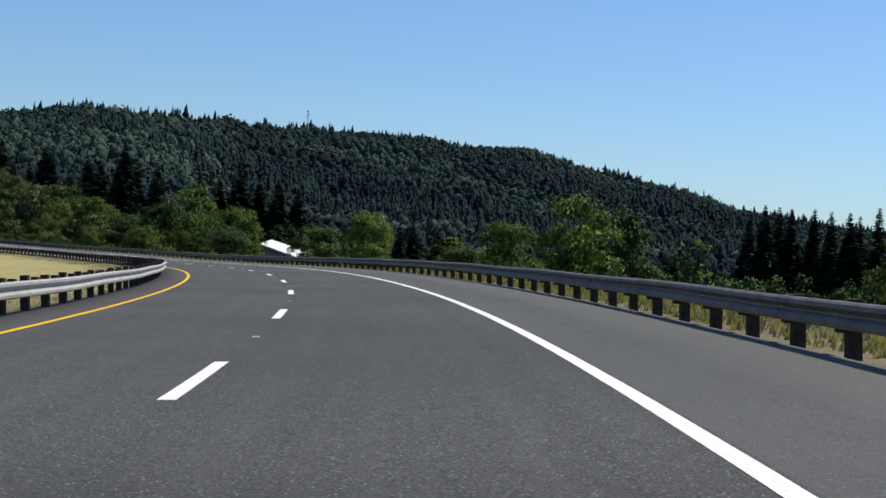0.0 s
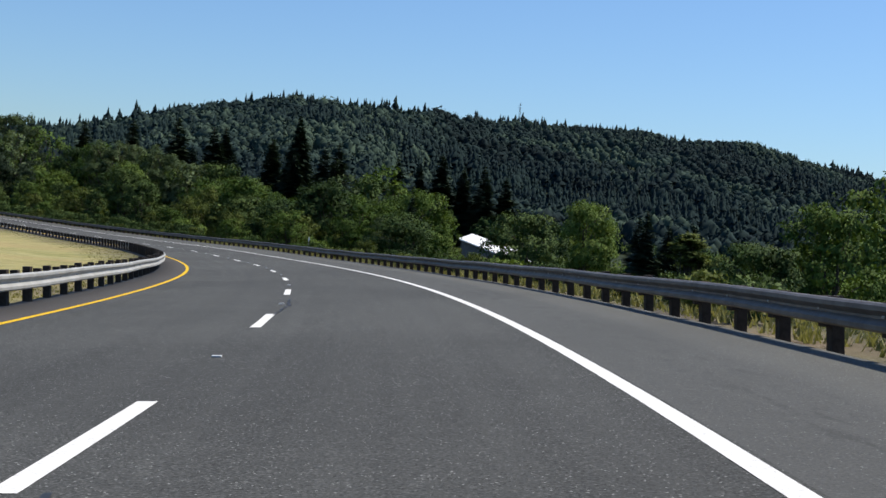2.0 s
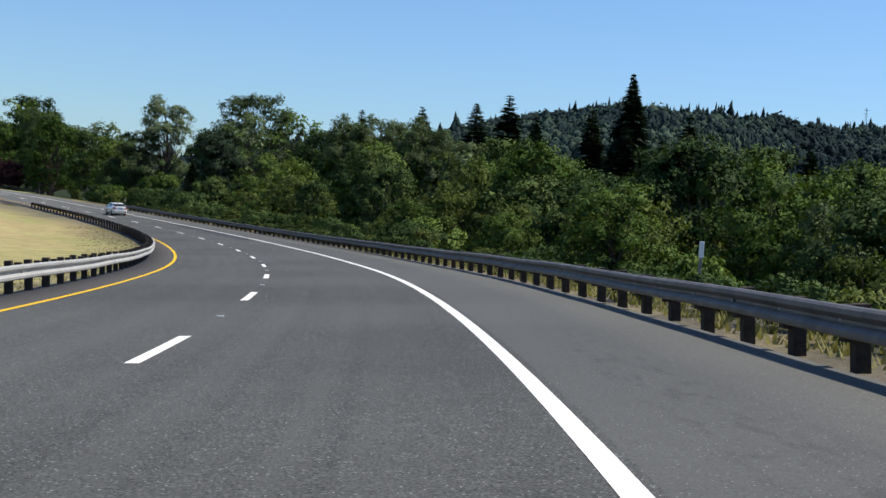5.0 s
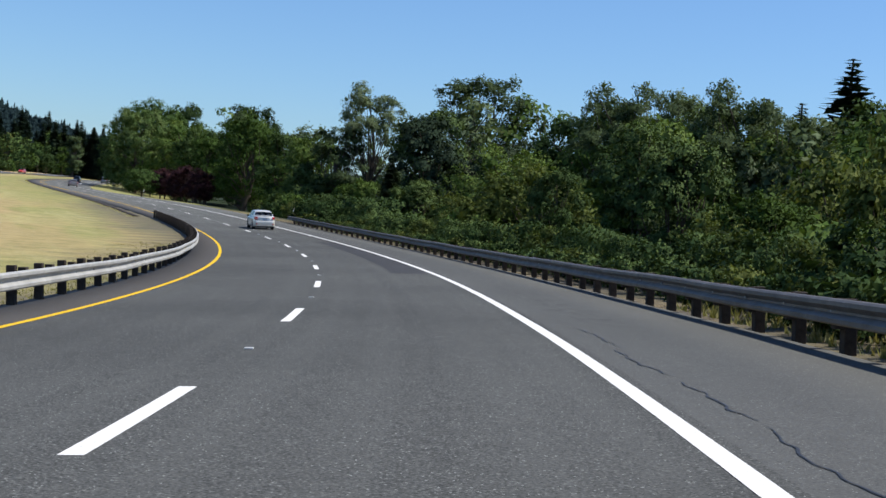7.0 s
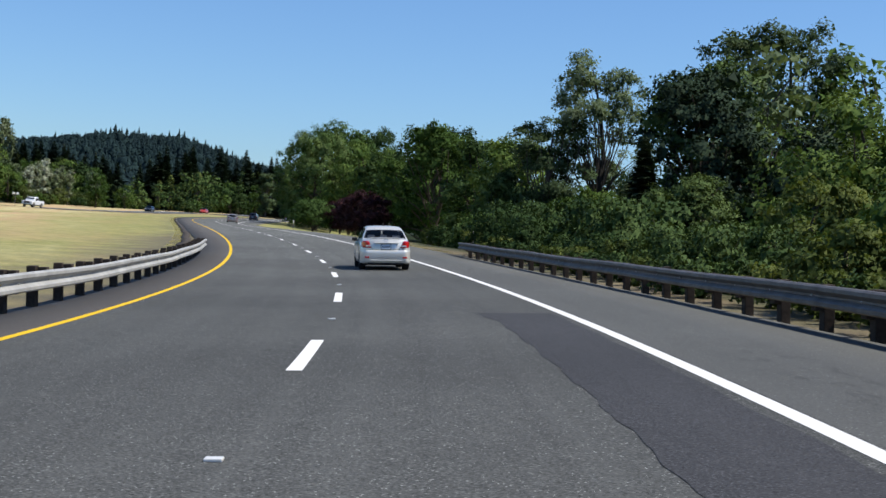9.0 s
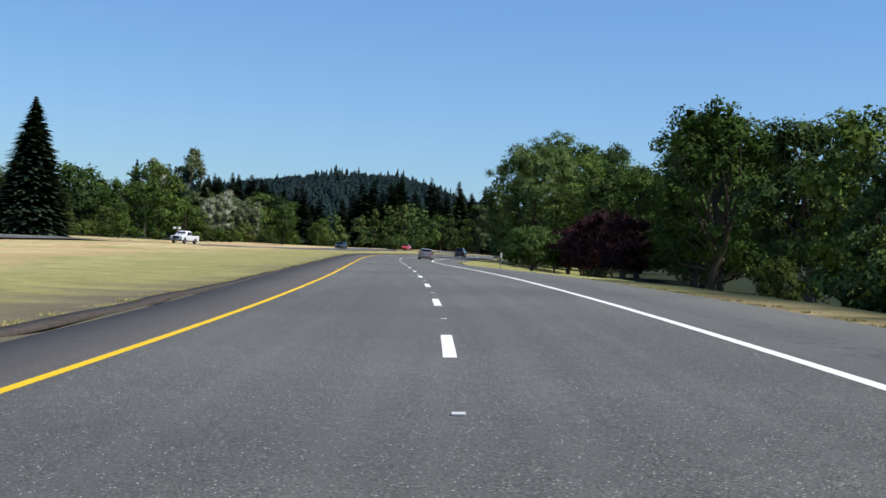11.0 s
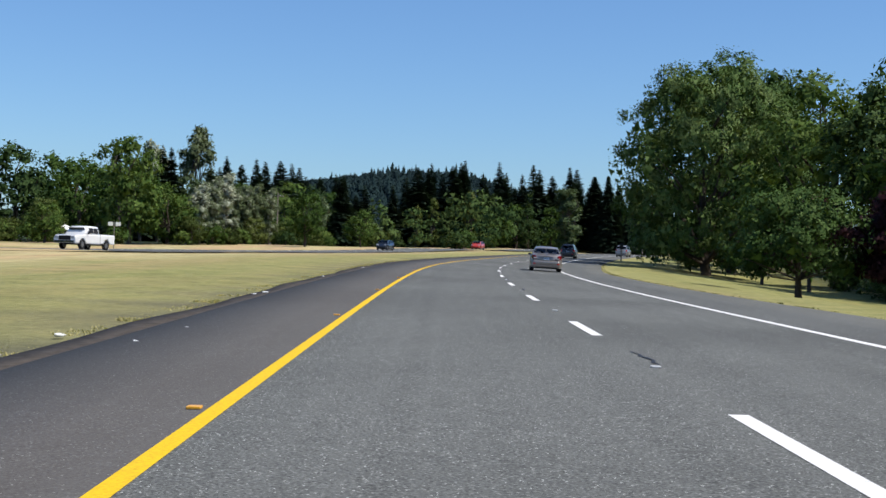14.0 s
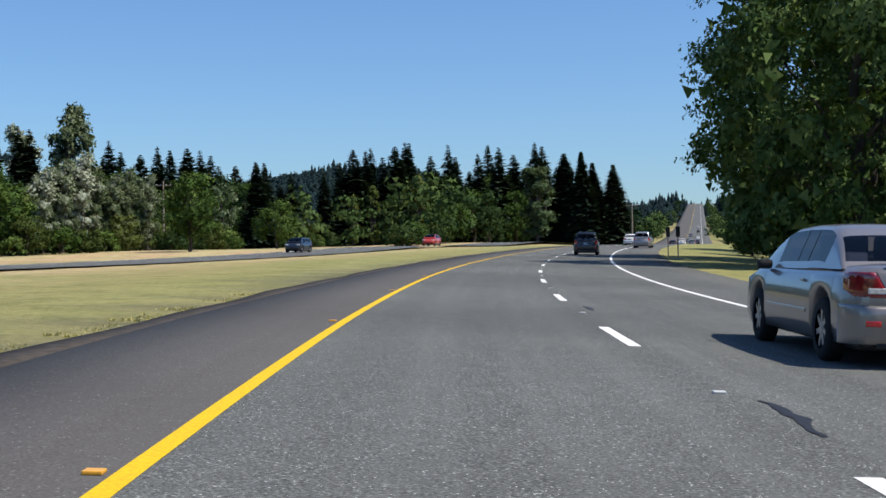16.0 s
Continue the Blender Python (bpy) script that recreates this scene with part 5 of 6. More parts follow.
def lens(name, col):
    k = Mat(name, 0.08, 0.0, 0.6)
    k.b.inputs["Coat Weight"].default_value = 1.0
    n = k.noise(26.0, 2.0, 0.5)
    k.colour(k.ramp(n, (0.35, tuple(v * 0.6 for v in col)), (0.65, col)))
    return k.m


M_RED = lens("red_lens", (0.62, 0.012, 0.016))
M_DARK_RED = lens("dark_red_lens", (0.26, 0.012, 0.018))
M_CLEAR = lens("clear_lens", (0.62, 0.62, 0.62))


def loft(rings, cap=True):
    """A mesh skin over equal closed rings of points."""
    vs = [p for r in rings for p in r]
    m, n = len(rings[0]), len(rings)
    fs = [(i * m + j, i * m + (j + 1) % m, (i + 1) * m + (j + 1) % m, (i + 1) * m + j) for i in range(n - 1) for j in range(m)]
    if cap:
        fs += [tuple(range(m - 1, -1, -1)), tuple(range((n - 1) * m, n * m))]
    return vs, fs


def wheel_meshes(r, w):
    prof = [(0.62 * r, -0.5 * w), (0.90 * r, -0.5 * w), (0.985 * r, -0.40 * w), (r, -0.2 * w), (r, 0.2 * w), (0.985 * r, 0.40 * w), (0.90 * r, 0.5 * w), (0.62 * r, 0.5 * w)]
    n = 24
    rings = [[(x, q * math.cos(2 * math.pi * i / n), q * math.sin(2 * math.pi * i / n)) for q, x in prof] for i in range(n)]
    vs = [p for g in rings for p in g]
    m = len(prof)
    fs = [(i * m + j, i * m + j + 1, ((i + 1) % n) * m + j + 1, ((i + 1) % n) * m + j) for i in range(n) for j in range(m - 1)]
    tyre = mesh_of("tyre", vs, fs, True)
    bm = bmesh.new()
    for sx in (-1, 1):
        for a in range(7):
            t = 2 * math.pi * a / 7
            mm = Euler((t, 0, 0)).to_matrix().to_4x4() @ Matrix.Translation((sx * 0.40 * w, 0, 0.33 * r)) @ Matrix.Diagonal((0.06 * w, 0.17 * r, 0.58 * r, 1))
            bmesh.ops.create_cube(bm, size=1.0, matrix=mm)
    bmesh.ops.create_cone(bm, cap_ends=True, segments=20, radius1=0.63 * r, radius2=0.63 * r, depth=0.5 * w, matrix=Euler((0, math.pi / 2, 0)).to_matrix().to_4x4())
    bmesh.ops.create_cone(bm, cap_ends=True, segments=12, radius1=0.13 * r, radius2=0.13 * r, depth=0.92 * w, matrix=Euler((0, math.pi / 2, 0)).to_matrix().to_4x4())
    rim = bpy.data.meshes.new("rim")
    bm.to_mesh(rim)
    bm.free()
    tyre.materials.append(M_TYRE)
    rim.materials.append(M_RIM)
    return tyre, rim


def car(name, label, category, m, body_mat, L, W, H, axles, r, deck, cabin, belt, shoulder, lights, bumper_z=0.48, headrests=True, group="", lamp_red=None):
    """A car facing +y, its base at the middle of the ground under it.
    deck: (y, z) of the lower body's top line from tail to nose; cabin: y of rear glass foot, rear roof edge, front roof edge, windscreen foot."""
    ob = tagged(empty(name, m), label, category, group)
    hw = W / 2
    ys = sorted(set([round(-L / 2 + L * i / 44, 3) for i in range(45)] + [round(a + d * r, 3) for a in axles for d in (-1.22, -1.18, -1.0, -0.7, 0, 0.7, 1.0, 1.18, 1.22)] +
                    [round(-L / 2 + q, 3) for q in (0.01, 0.03, 0.07)] + [round(L / 2 - q, 3) for q in (0.01, 0.04, 0.09)]))
    dy, dz = [p[0] for p in deck], [p[1] for p in deck]
    rings = []
    for y in ys:
        e = min(y + L / 2, L / 2 - y)
        pinch = 1 - 0.20 * max(0, 1 - e / 0.46) ** 2.0
        h = hw * pinch * (1 - 0.03 * abs(2 * y / L) ** 3)
        zt = float(np.interp(y, dy, dz))
        zsh = min(shoulder, zt - 0.03)
        zb = 0.20 + 0.14 * max(0, 1 - e / 0.30) ** 1.5
        for a in axles:
            q = 1.19 * r
            if abs(y - a) < q:
                zb = max(zb, r + math.sqrt(q * q - (y - a) ** 2))
        zb = min(zb, zsh - 0.08)
        half = [(0.0, zb), (h * 0.78, zb), (h * 0.955, zb + 0.03), (h * 0.995, zb + 0.30 * (zsh - zb)), (h, zb + 0.62 * (zsh - zb)), (h * 0.975, zsh - 0.02), (h * 0.945, zsh + 0.012),
                (h * 0.84, zsh + 0.72 * (zt - zsh)), (h * 0.50, zt - 0.006), (0.0, zt)]
        rings.append([(x, y, z) for x, z in half] + [(-x, y, z) for x, z in half[-2:0:-1]])
    part("body", mesh_of("body", *loft(rings), True), body_mat, ob)
    part("underbody", box_bm(W * 0.80, L * 0.90, 0.16, 0.03, (0, 0, 0.25)), M_TRIM, ob)
    for a in axles:
        part("wheel_well", box_bm(W * 0.80, r * 2.2, r * 1.5, 0.04, (0, a, r * 1.25)), M_TRIM, ob)
    # glasshouse
    y0, y1, y2, y3 = cabin
    us = [y0 + (y1 - y0) * t for t in (0, 0.12, 0.32, 0.5, 0.62, 0.72, 0.85, 1.0)] + [y1 + (y2 - y1) * t for t in (0.06, 0.30, 0.34, 0.62, 0.66, 0.94)] + [y2 + (y3 - y2) * t for t in (0, 0.1, 0.35, 0.65, 0.9, 1.0)]
    rz = [belt + (H - belt) * (1 - (1 - min(1, max(0, (u - y0) / (y1 - y0)))) ** 1.4) if u < y1 else
          H + 0.018 * math.sin(math.pi * (u - y1) / (y2 - y1)) if u <= y2 else belt + (H - belt) * math.cos((u - y2) / (y3 - y2) * math.pi / 2) ** 0.9 for u in us]
    grid = []
    for u, zt in zip(us, rz):
        base = float(np.interp(u, dy, dz)) - 0.05
        base = min(base, belt - 0.01)
        k = (zt - base) / (H - base)
        hb, ht = hw * 0.905, hw * (0.905 - 0.215 * k)
        half = [(hb, base), (hb + (ht - hb) * 0.18, base + (zt - base) * 0.16), (hb + (ht - hb) * 0.55, base + (zt - base) * 0.52), (hb + (ht - hb) * 0.90, base + (zt - base) * 0.86),
                (ht * 0.95, zt - 0.030 * k), (ht * 0.84, zt - 0.010 * k), (ht * 0.45, zt + 0.004), (0, zt + 0.008)]
        grid.append([(x, u, z) for x, z in half] + [(-x, u, z) for x, z in half[-2::-1]])
    n, mcols = len(us), len(grid[0])
    idx = lambda i, j: i * mcols + j
    flat = [p for g in grid for p in g]
    rear, front, sides, pillars = [], [], [], []
    solid = []
    for i in range(n - 1):
        um = (us[i] + us[i + 1]) / 2
        for j in range(mcols - 1):
            f = (idx(i, j), idx(i, j + 1), idx(i + 1, j + 1), idx(i + 1, j))
            side = j in (1, 2) or j in (mcols - 3, mcols - 4)
            top = 4 <= j <= mcols - 6
            pillar = any(a < (um - y1) / (y2 - y1) < b for a, b in ((0.28, 0.36), (0.60, 0.68)))
            if y0 + 0.10 * (y1 - y0) < um < y0 + 0.65 * (y1 - y0) and top:
                rear.append(f)
            elif um > y2 + 0.08 * (y3 - y2) and um < y2 + 0.92 * (y3 - y2) and top:
                front.append(f)
            elif side and y1 - 0.30 * (y1 - y0) < um < y2 + 0.5 * (y3 - y2):
                (pillars if pillar else sides).append(f)
            else:
                solid.append(f)
    def some(faces):
        used = sorted({v for f in faces for v in f})
        mp = {v: i for i, v in enumerate(used)}
        out = []
        for f in faces:
            p = [Vector(flat[v]) for v in f]
            way = sum(p, Vector()) / 4 - Vector((0, (y0 + y3) / 2, belt - 0.3))
            nrm = (p[2] - p[0]).cross(p[3] - p[1])
            out.append(tuple(mp[v] for v in (f if nrm.dot(way) > 0 else f[::-1])))
        return [flat[v] for v in used], out
    part("cabin_shell", mesh_of("cabin_shell", *some(solid), True), body_mat, ob)
    part("door_pillars", mesh_of("door_pillars", *some(pillars), True), M_TRIM, ob, "black door pillars")
    lv, lf = some(solid)
    part("headliner", mesh_of("headliner", [(x * 0.972, (y0 + y3) / 2 + (y - (y0 + y3) / 2) * 0.972, belt + (z - belt) * 0.965 - 0.006) for x, y, z in lv], lf, True), M_CABIN, ob)
    for nm, fs in (("rear_window", rear), ("windscreen", front), ("side_window", [f for f in sides if flat[f[0]][0] > 0]), ("side_window", [f for f in sides if flat[f[0]][0] < 0])):
        if fs:
            g = part(nm, mesh_of(nm, *some(fs), True), M_SIDE_GLASS if nm != "rear_window" else M_GLASS, ob)
            g.visible_shadow = nm == "side_window"
    part("cabin_floor", box_bm(W * 0.80, (y3 - y0) * 0.86, 0.06, 0.01, (0, (y0 + y3) / 2, belt - 0.06)), M_CABIN, ob)
    if headrests:
        for x in (-0.42, 0, 0.42):
            part("headrest", box_bm(0.25 if x else 0.22, 0.10, 0.15, 0.04, (x * W / 1.7, y0 + 0.62 * (y1 - y0) + 0.20, belt + 0.10)), M_SEAT, ob, "pale cloth headrest")
        for x in (-0.28, 0.28):
            part("front_seat", box_bm(0.50 * W / 1.7, 0.14, 0.46, 0.06, (x * W / 1.7, (y1 + y2) / 2 + 0.1, H - 0.34)), M_CABIN, ob)
    # wheels
    tyre, rim = wheel_meshes(r, 0.215)
    for a in axles:
        for sx in (-1, 1):
            wh = part("wheel", tyre, None, ob, at=pose(sx * (hw - 0.125), a, r))
            part("rim", rim, None, wh, "alloy rim")
    # mirrors
    for sx in (-1, 1):
        mi = part("mirror", box_bm(0.19, 0.10, 0.12, 0.045, (sx * (hw * 0.94 + 0.07), y3 - 0.50 * (y3 - y2), belt + 0.0)), M_TRIM if category != "sedan" else M_TRIM, ob)
    # tail: lamps, bumper, plate, lid
    yr = -L / 2
    def tail(x):
        """How far forward the rounded tail lies at a lateral place."""
        u = abs(x) / (hw * 0.965)
        return 0.0 if u < 0.80 else 0.46 * (1 - min(1.0, max(0.0, (1 - u) / 0.20)) ** 0.5)
    lit, lib, lo, z0, z1 = lights
    for sx in (-1, 1):
        rows = []
        for i in range(8):
            zz = z0 + (z1 - z0) * i / 7
            t = i / 7
            xi, xo = lib + (lit - lib) * t, lo - 0.015 * abs(2 * t - 1) ** 3
            if i in (0, 7):
                xi, xo = xi + 0.02, xo - 0.02
            fr = [(sx * (xi + (xo - xi) * j / 9), yr + tail(xi + (xo - xi) * j / 9) - (0.016 if 0 < i < 7 and 0 < j < 9 else 0.002), zz) for j in range(10)]
            rows.append(fr + [(p[0], p[1] + 0.06, p[2]) for p in reversed(fr)])
        lamp = part("tail_lamp", mesh_of("tail_lamp", *loft(rows), True), lamp_red or M_RED, ob, "red tail lamp")
        zz = z0 + 0.27 * (z1 - z0)
        xm = lib + 0.34 * (lo - lib)
        part("reversing_lens", box_bm((lo - lib) * 0.52, 0.03, (z1 - z0) * 0.24, 0.012, (sx * xm, yr - 0.006 + tail(xm), zz)), M_CLEAR, lamp, "clear reversing lens")
        part("bumper_reflector", box_bm(0.15, 0.03, 0.062, 0.014), M_RED, ob, "red bumper reflector", at=pose(sx * hw * 0.74, yr - 0.034 + tail(hw * 0.74), bumper_z - 0.05, 0, 0, sx * 6))
    prof = [(0.06, 0.235), (0.0, 0.25), (-0.035, 0.33), (-0.052, 0.46), (-0.055, z0 - 0.17), (-0.048, z0 - 0.105), (-0.030, z0 - 0.085), (0.0, z0 - 0.075), (0.10, z0 - 0.070)]
    rows = []
    for i in range(33):
        x = hw * 0.995 * math.sin((i / 32 - 0.5) * math.pi)
        out = 1 + 0.012 * (1 - (x / hw) ** 2)
        rows.append([(x * 0.995, yr + min(0.42, tail(x * 0.965) * 0.96) + a * (1 - 0.75 * abs(x / hw) ** 6) * out, z) for a, z in prof])
    part("rear_bumper", mesh_of("rear_bumper", *loft(rows, False), True), body_mat, ob)
    zp = (z0 + z1) / 2 - 0.075
    plate = part("number_plate", box_bm(0.31, 0.014, 0.155, 0.004), M_PLATE, ob, "pale blue plate in a dark frame", at=pose(0, yr - 0.012, zp, -6, 0, 0))
    part("plate_frame", box_bm(0.34, 0.012, 0.185, 0.006, (0, 0.006, 0)), M_TRIM, plate)
    for i in range(6):
        part("plate_mark", box_bm(0.026, 0.006, 0.060, 0.002, (-0.105 + 0.042 * i, -0.008, -0.004)), M_INK, plate)
    part("lid_garnish", box_bm(0.80, 0.06, 0.028, 0.012, (0, yr - 0.012, zp + 0.125)), body_mat, ob)
    for sx in (-1, 1):
        vs, fs = tube([(sx * 0.40, yr - 0.004, zp + 0.125), (sx * 0.33, yr - 0.004, z0 - 0.01), (sx * 0.29, yr - 0.004, z0 - 0.04), (0, yr - 0.004, z0 - 0.055)], [0.006] * 4, 5)
        part("lid_crease", mesh_of("lid_crease", vs, fs), body_mat, ob)
        vs, fs = tube([(sx * lit, yr - 0.001, z1), (sx * lib, yr - 0.001, z0), (sx * lib * 0.9, yr - 0.001, z0 - 0.06)], [0.005] * 3, 5)
        part("lid_gap", mesh_of("lid_gap", vs, fs), M_TRIM, ob)
    part("bumper_trim", box_bm(W * 0.70, 0.06, 0.07, 0.03, (0, yr + 0.02, 0.235)), M_TRIM, ob)
    part("bumper_crease", box_bm(W * 0.62, 0.03, 0.022, 0.010, (0, yr - 0.045, 0.335)), body_mat, ob)
    part("boot_lip", box_bm(W * 0.60, 0.08, 0.018, 0.008, (0, yr + 0.06, float(np.interp(yr + 0.06, dy, dz)) + 0.008)), body_mat, ob)
    ring = [(0.062 * math.cos(q), yr + 0.002, z1 + 0.03 + 0.032 * math.sin(q)) for q in [2 * math.pi * i / 20 for i in range(21)]]
    part("badge", mesh_of("badge", *tube(ring, [0.0065] * 21, 5), True), M_CHROME, ob, "chrome oval badge")
    fin = bmesh.new()
    bmesh.ops.create_cone(fin, cap_ends=True, segments=8, radius1=0.035, radius2=0.010, depth=0.10, matrix=Matrix.Translation((0, y1 + 0.10, H + 0.055)))
    part("antenna", fin, M_TRIM, ob)
    for sx in (-1, 1):
        part("door_handle", box_bm(0.03, 0.16, 0.025, 0.009, (sx * (hw - 0.004), (y1 + y2) / 2 - 0.5, shoulder - 0.07)), body_mat, ob)
        part("head_lamp", box_bm(0.36, 0.24, 0.14, 0.05, (sx * hw * 0.70, L / 2 - 0.16, shoulder - 0.16)), M_CLEAR, ob, "clear head lamp")
        part("side_moulding", box_bm(0.02, (axles[1] - axles[0]) * 0.62, 0.045, 0.008, (sx * (hw - 0.004), (axles[0] + axles[1]) / 2, 0.50)), body_mat, ob)
    part("nose_trim", box_bm(W * 0.55, 0.06, 0.12, 0.02, (0, L / 2 - 0.05, 0.50)), M_TRIM, ob)
    return ob


SILVER = paint("silver_white_paint", (0.71, 0.70, 0.65), 0.32)
CHAMPAGNE = paint("champagne_paint", (0.27, 0.242, 0.222), 0.4)
DARK_BLUE = paint("dark_blue_paint", (0.012, 0.016, 0.024), 0.2)
WHITE_PAINT = paint("white_paint", (0.80, 0.80, 0.79), 0.0)
RED_PAINT = paint("red_paint", (0.55, 0.05, 0.03), 0.1)
GREY_PAINT = paint("grey_paint", (0.30, 0.31, 0.33), 0.5)

SEDAN_DECK = [(-2.19, 1.02), (-2.15, 1.055), (-2.02, 1.065), (-1.5, 1.10), (-0.5, 1.02), (0.9, 0.98), (1.35, 0.95), (1.9, 0.84), (2.12, 0.70), (2.19, 0.60)]
car("sedan", "silver-white compact sedan with red tail lamps", "sedan", road_pose(279.1, 1.70, 0.0) @ Matrix.Diagonal((0.96, 0.96, 0.955, 1)), SILVER, 4.37, 1.70, 1.455, (-1.27, 1.30), 0.305, SEDAN_DECK,
    (-1.72, -0.86, 0.42, 1.40), 0.985, 0.90, (0.57, 0.47, 0.80, 0.745, 0.975))
S_DECK = [(-2.52, 0.97), (-2.48, 1.01), (-2.35, 1.03), (-1.7, 1.05), (-0.5, 1.0), (1.1, 0.98), (1.5, 0.94), (2.2, 0.82), (2.46, 0.68), (2.52, 0.58)]
car("sedan", "champagne-silver large sedan with dark red tail lamps", "sedan", road_pose(466.6, 2.66, 0.0), CHAMPAGNE, 5.04, 1.86, 1.445, (-1.47, 1.495), 0.335, S_DECK,
    (-1.95, -0.95, 0.45, 1.55), 0.975, 0.90, (0.66, 0.52, 0.885, 0.70, 0.95), 0.50, lamp_red=M_DARK_RED)
SUV_DECK = [(-2.26, 1.00), (-2.2, 1.10), (-1.0, 1.10), (0.9, 1.08), (1.4, 1.06), (1.95, 0.95), (2.2, 0.80), (2.26, 0.66)]
car("suv", "dark blue compact sport utility vehicle", "suv", road_pose(552.0, 1.75), DARK_BLUE, 4.52, 1.83, 1.70, (-1.32, 1.30), 0.36, SUV_DECK, (-2.20, -1.85, 0.35, 1.35), 1.09, 0.98, (0.68, 0.66, 0.87, 0.80, 1.06), 0.58)
car("sedan", "white sedan far along the road", "sedan", road_pose(628.0, 1.8), WHITE_PAINT, 4.5, 1.78, 1.46, (-1.30, 1.34), 0.31, SEDAN_DECK, (-1.72, -0.86, 0.42, 1.40), 0.985, 0.90, (0.57, 0.47, 0.83, 0.745, 0.975))
car("suv", "silver sport utility vehicle far along the road", "suv", road_pose(596.0, 5.2, 0.0, -3), GREY_PAINT, 4.6, 1.85, 1.72, (-1.32, 1.30), 0.36, SUV_DECK, (-2.20, -1.85, 0.35, 1.35), 1.09, 0.98, (0.68, 0.66, 0.87, 0.80, 1.06), 0.58)


# traffic standing on the crest and the far slope
for s_, l_, kind_ in [(742, 1.8, 0), (772, -1.8, 1), (806, 1.8, 2), (852, -1.8, 0), (905, 1.8, 1), (965, -1.8, 2), (1040, 1.8, 0), (1120, -1.8, 2), (1230, 1.8, 1), (1350, 1.8, 0)]:
    if kind_ == 2:
        car("suv", "grey sport utility vehicle in far traffic", "suv", road_pose(s_, l_), GREY_PAINT, 4.6, 1.85, 1.72, (-1.32, 1.30), 0.36, SUV_DECK, (-2.20, -1.85, 0.35, 1.35), 1.09, 0.98, (0.68, 0.66, 0.87, 0.80, 1.06), 0.58, True, "cars in far traffic")
    else:
        car("sedan", ("white" if kind_ == 0 else "dark blue") + " sedan in far traffic", "sedan", road_pose(s_, l_), WHITE_PAINT if kind_ == 0 else DARK_BLUE, 4.5, 1.78, 1.46, (-1.30, 1.34), 0.31, SEDAN_DECK,
            (-1.72, -0.86, 0.42, 1.40), 0.985, 0.90, (0.57, 0.47, 0.83, 0.745, 0.975), 0.48, True, "cars in far traffic")


# ---- the other carriageway ----
OPP = [(110, -205), (180, -165), (250, -130), (330, -96), (400, -66), (450, -47), (480, -39), (500, -34.5), (560, -29.5), (620, -27), (760, -26), (1000, -26)]
os_ = np.arange(110, 1000, 2.0)
ol = np.interp(os_, [p[0] for p in OPP], [p[1] for p in OPP])
for _ in range(6):
    ol[1:-1] = (ol[:-2] + ol[1:-1] * 2 + ol[2:]) / 4


def opp_place(s, d=0.0):
    l = np.interp(s, os_, ol) + d
    th, c = np.interp(s, S, TH), np.interp(s, S, RX)
    return c + l * np.cos(th), np.interp(s, S, RY) + l * np.sin(th)


def opp_ribbon(name, d0, d1, dz, material, label):
    vs = []
    for d in np.linspace(d0, d1, 4):
        x, y = opp_place(os_, d)
        vs.append(np.stack([x, y, land(*opp_place(os_, 0.0)) + dz], 1))
    k = np.arange(4 * len(os_)).reshape(4, -1)
    me = indexed_mesh(name, np.concatenate(vs), np.stack([k[:-1, :-1], k[1:, :-1], k[1:, 1:], k[:-1, 1:]], -1).reshape(-1, 4))
    at = me.attributes.new("road", "FLOAT_VECTOR", "POINT")
    at.data.foreach_set("vector", np.stack([np.repeat(np.linspace(-2, 2, 4), len(os_)), np.tile(os_, 4), np.zeros(4 * len(os_))], 1).astype(np.float32).ravel())
    tagged(part(name, me, material), label, "road", kind="structure")


opp_ribbon("opposite_road", -5.5, 5.5, 0.18, M_ROAD, "grey asphalt carriageway across the meadow")
opp_ribbon("opposite_edge_line", -3.8, -3.65, 0.19, M_WHITE, "solid white edge line painted on asphalt")


def on_opposite(s, d, turn=180.0):
    x, y = opp_place(s, d)
    x2, y2 = opp_place(s + 2, d)
    xc, yc = opp_place(s, 0.0)
    return pose(float(x), float(y), ground_z(float(xc), float(yc)) + 0.185, 0, 0, math.degrees(math.atan2(-(x2 - x), y2 - y)) + turn)


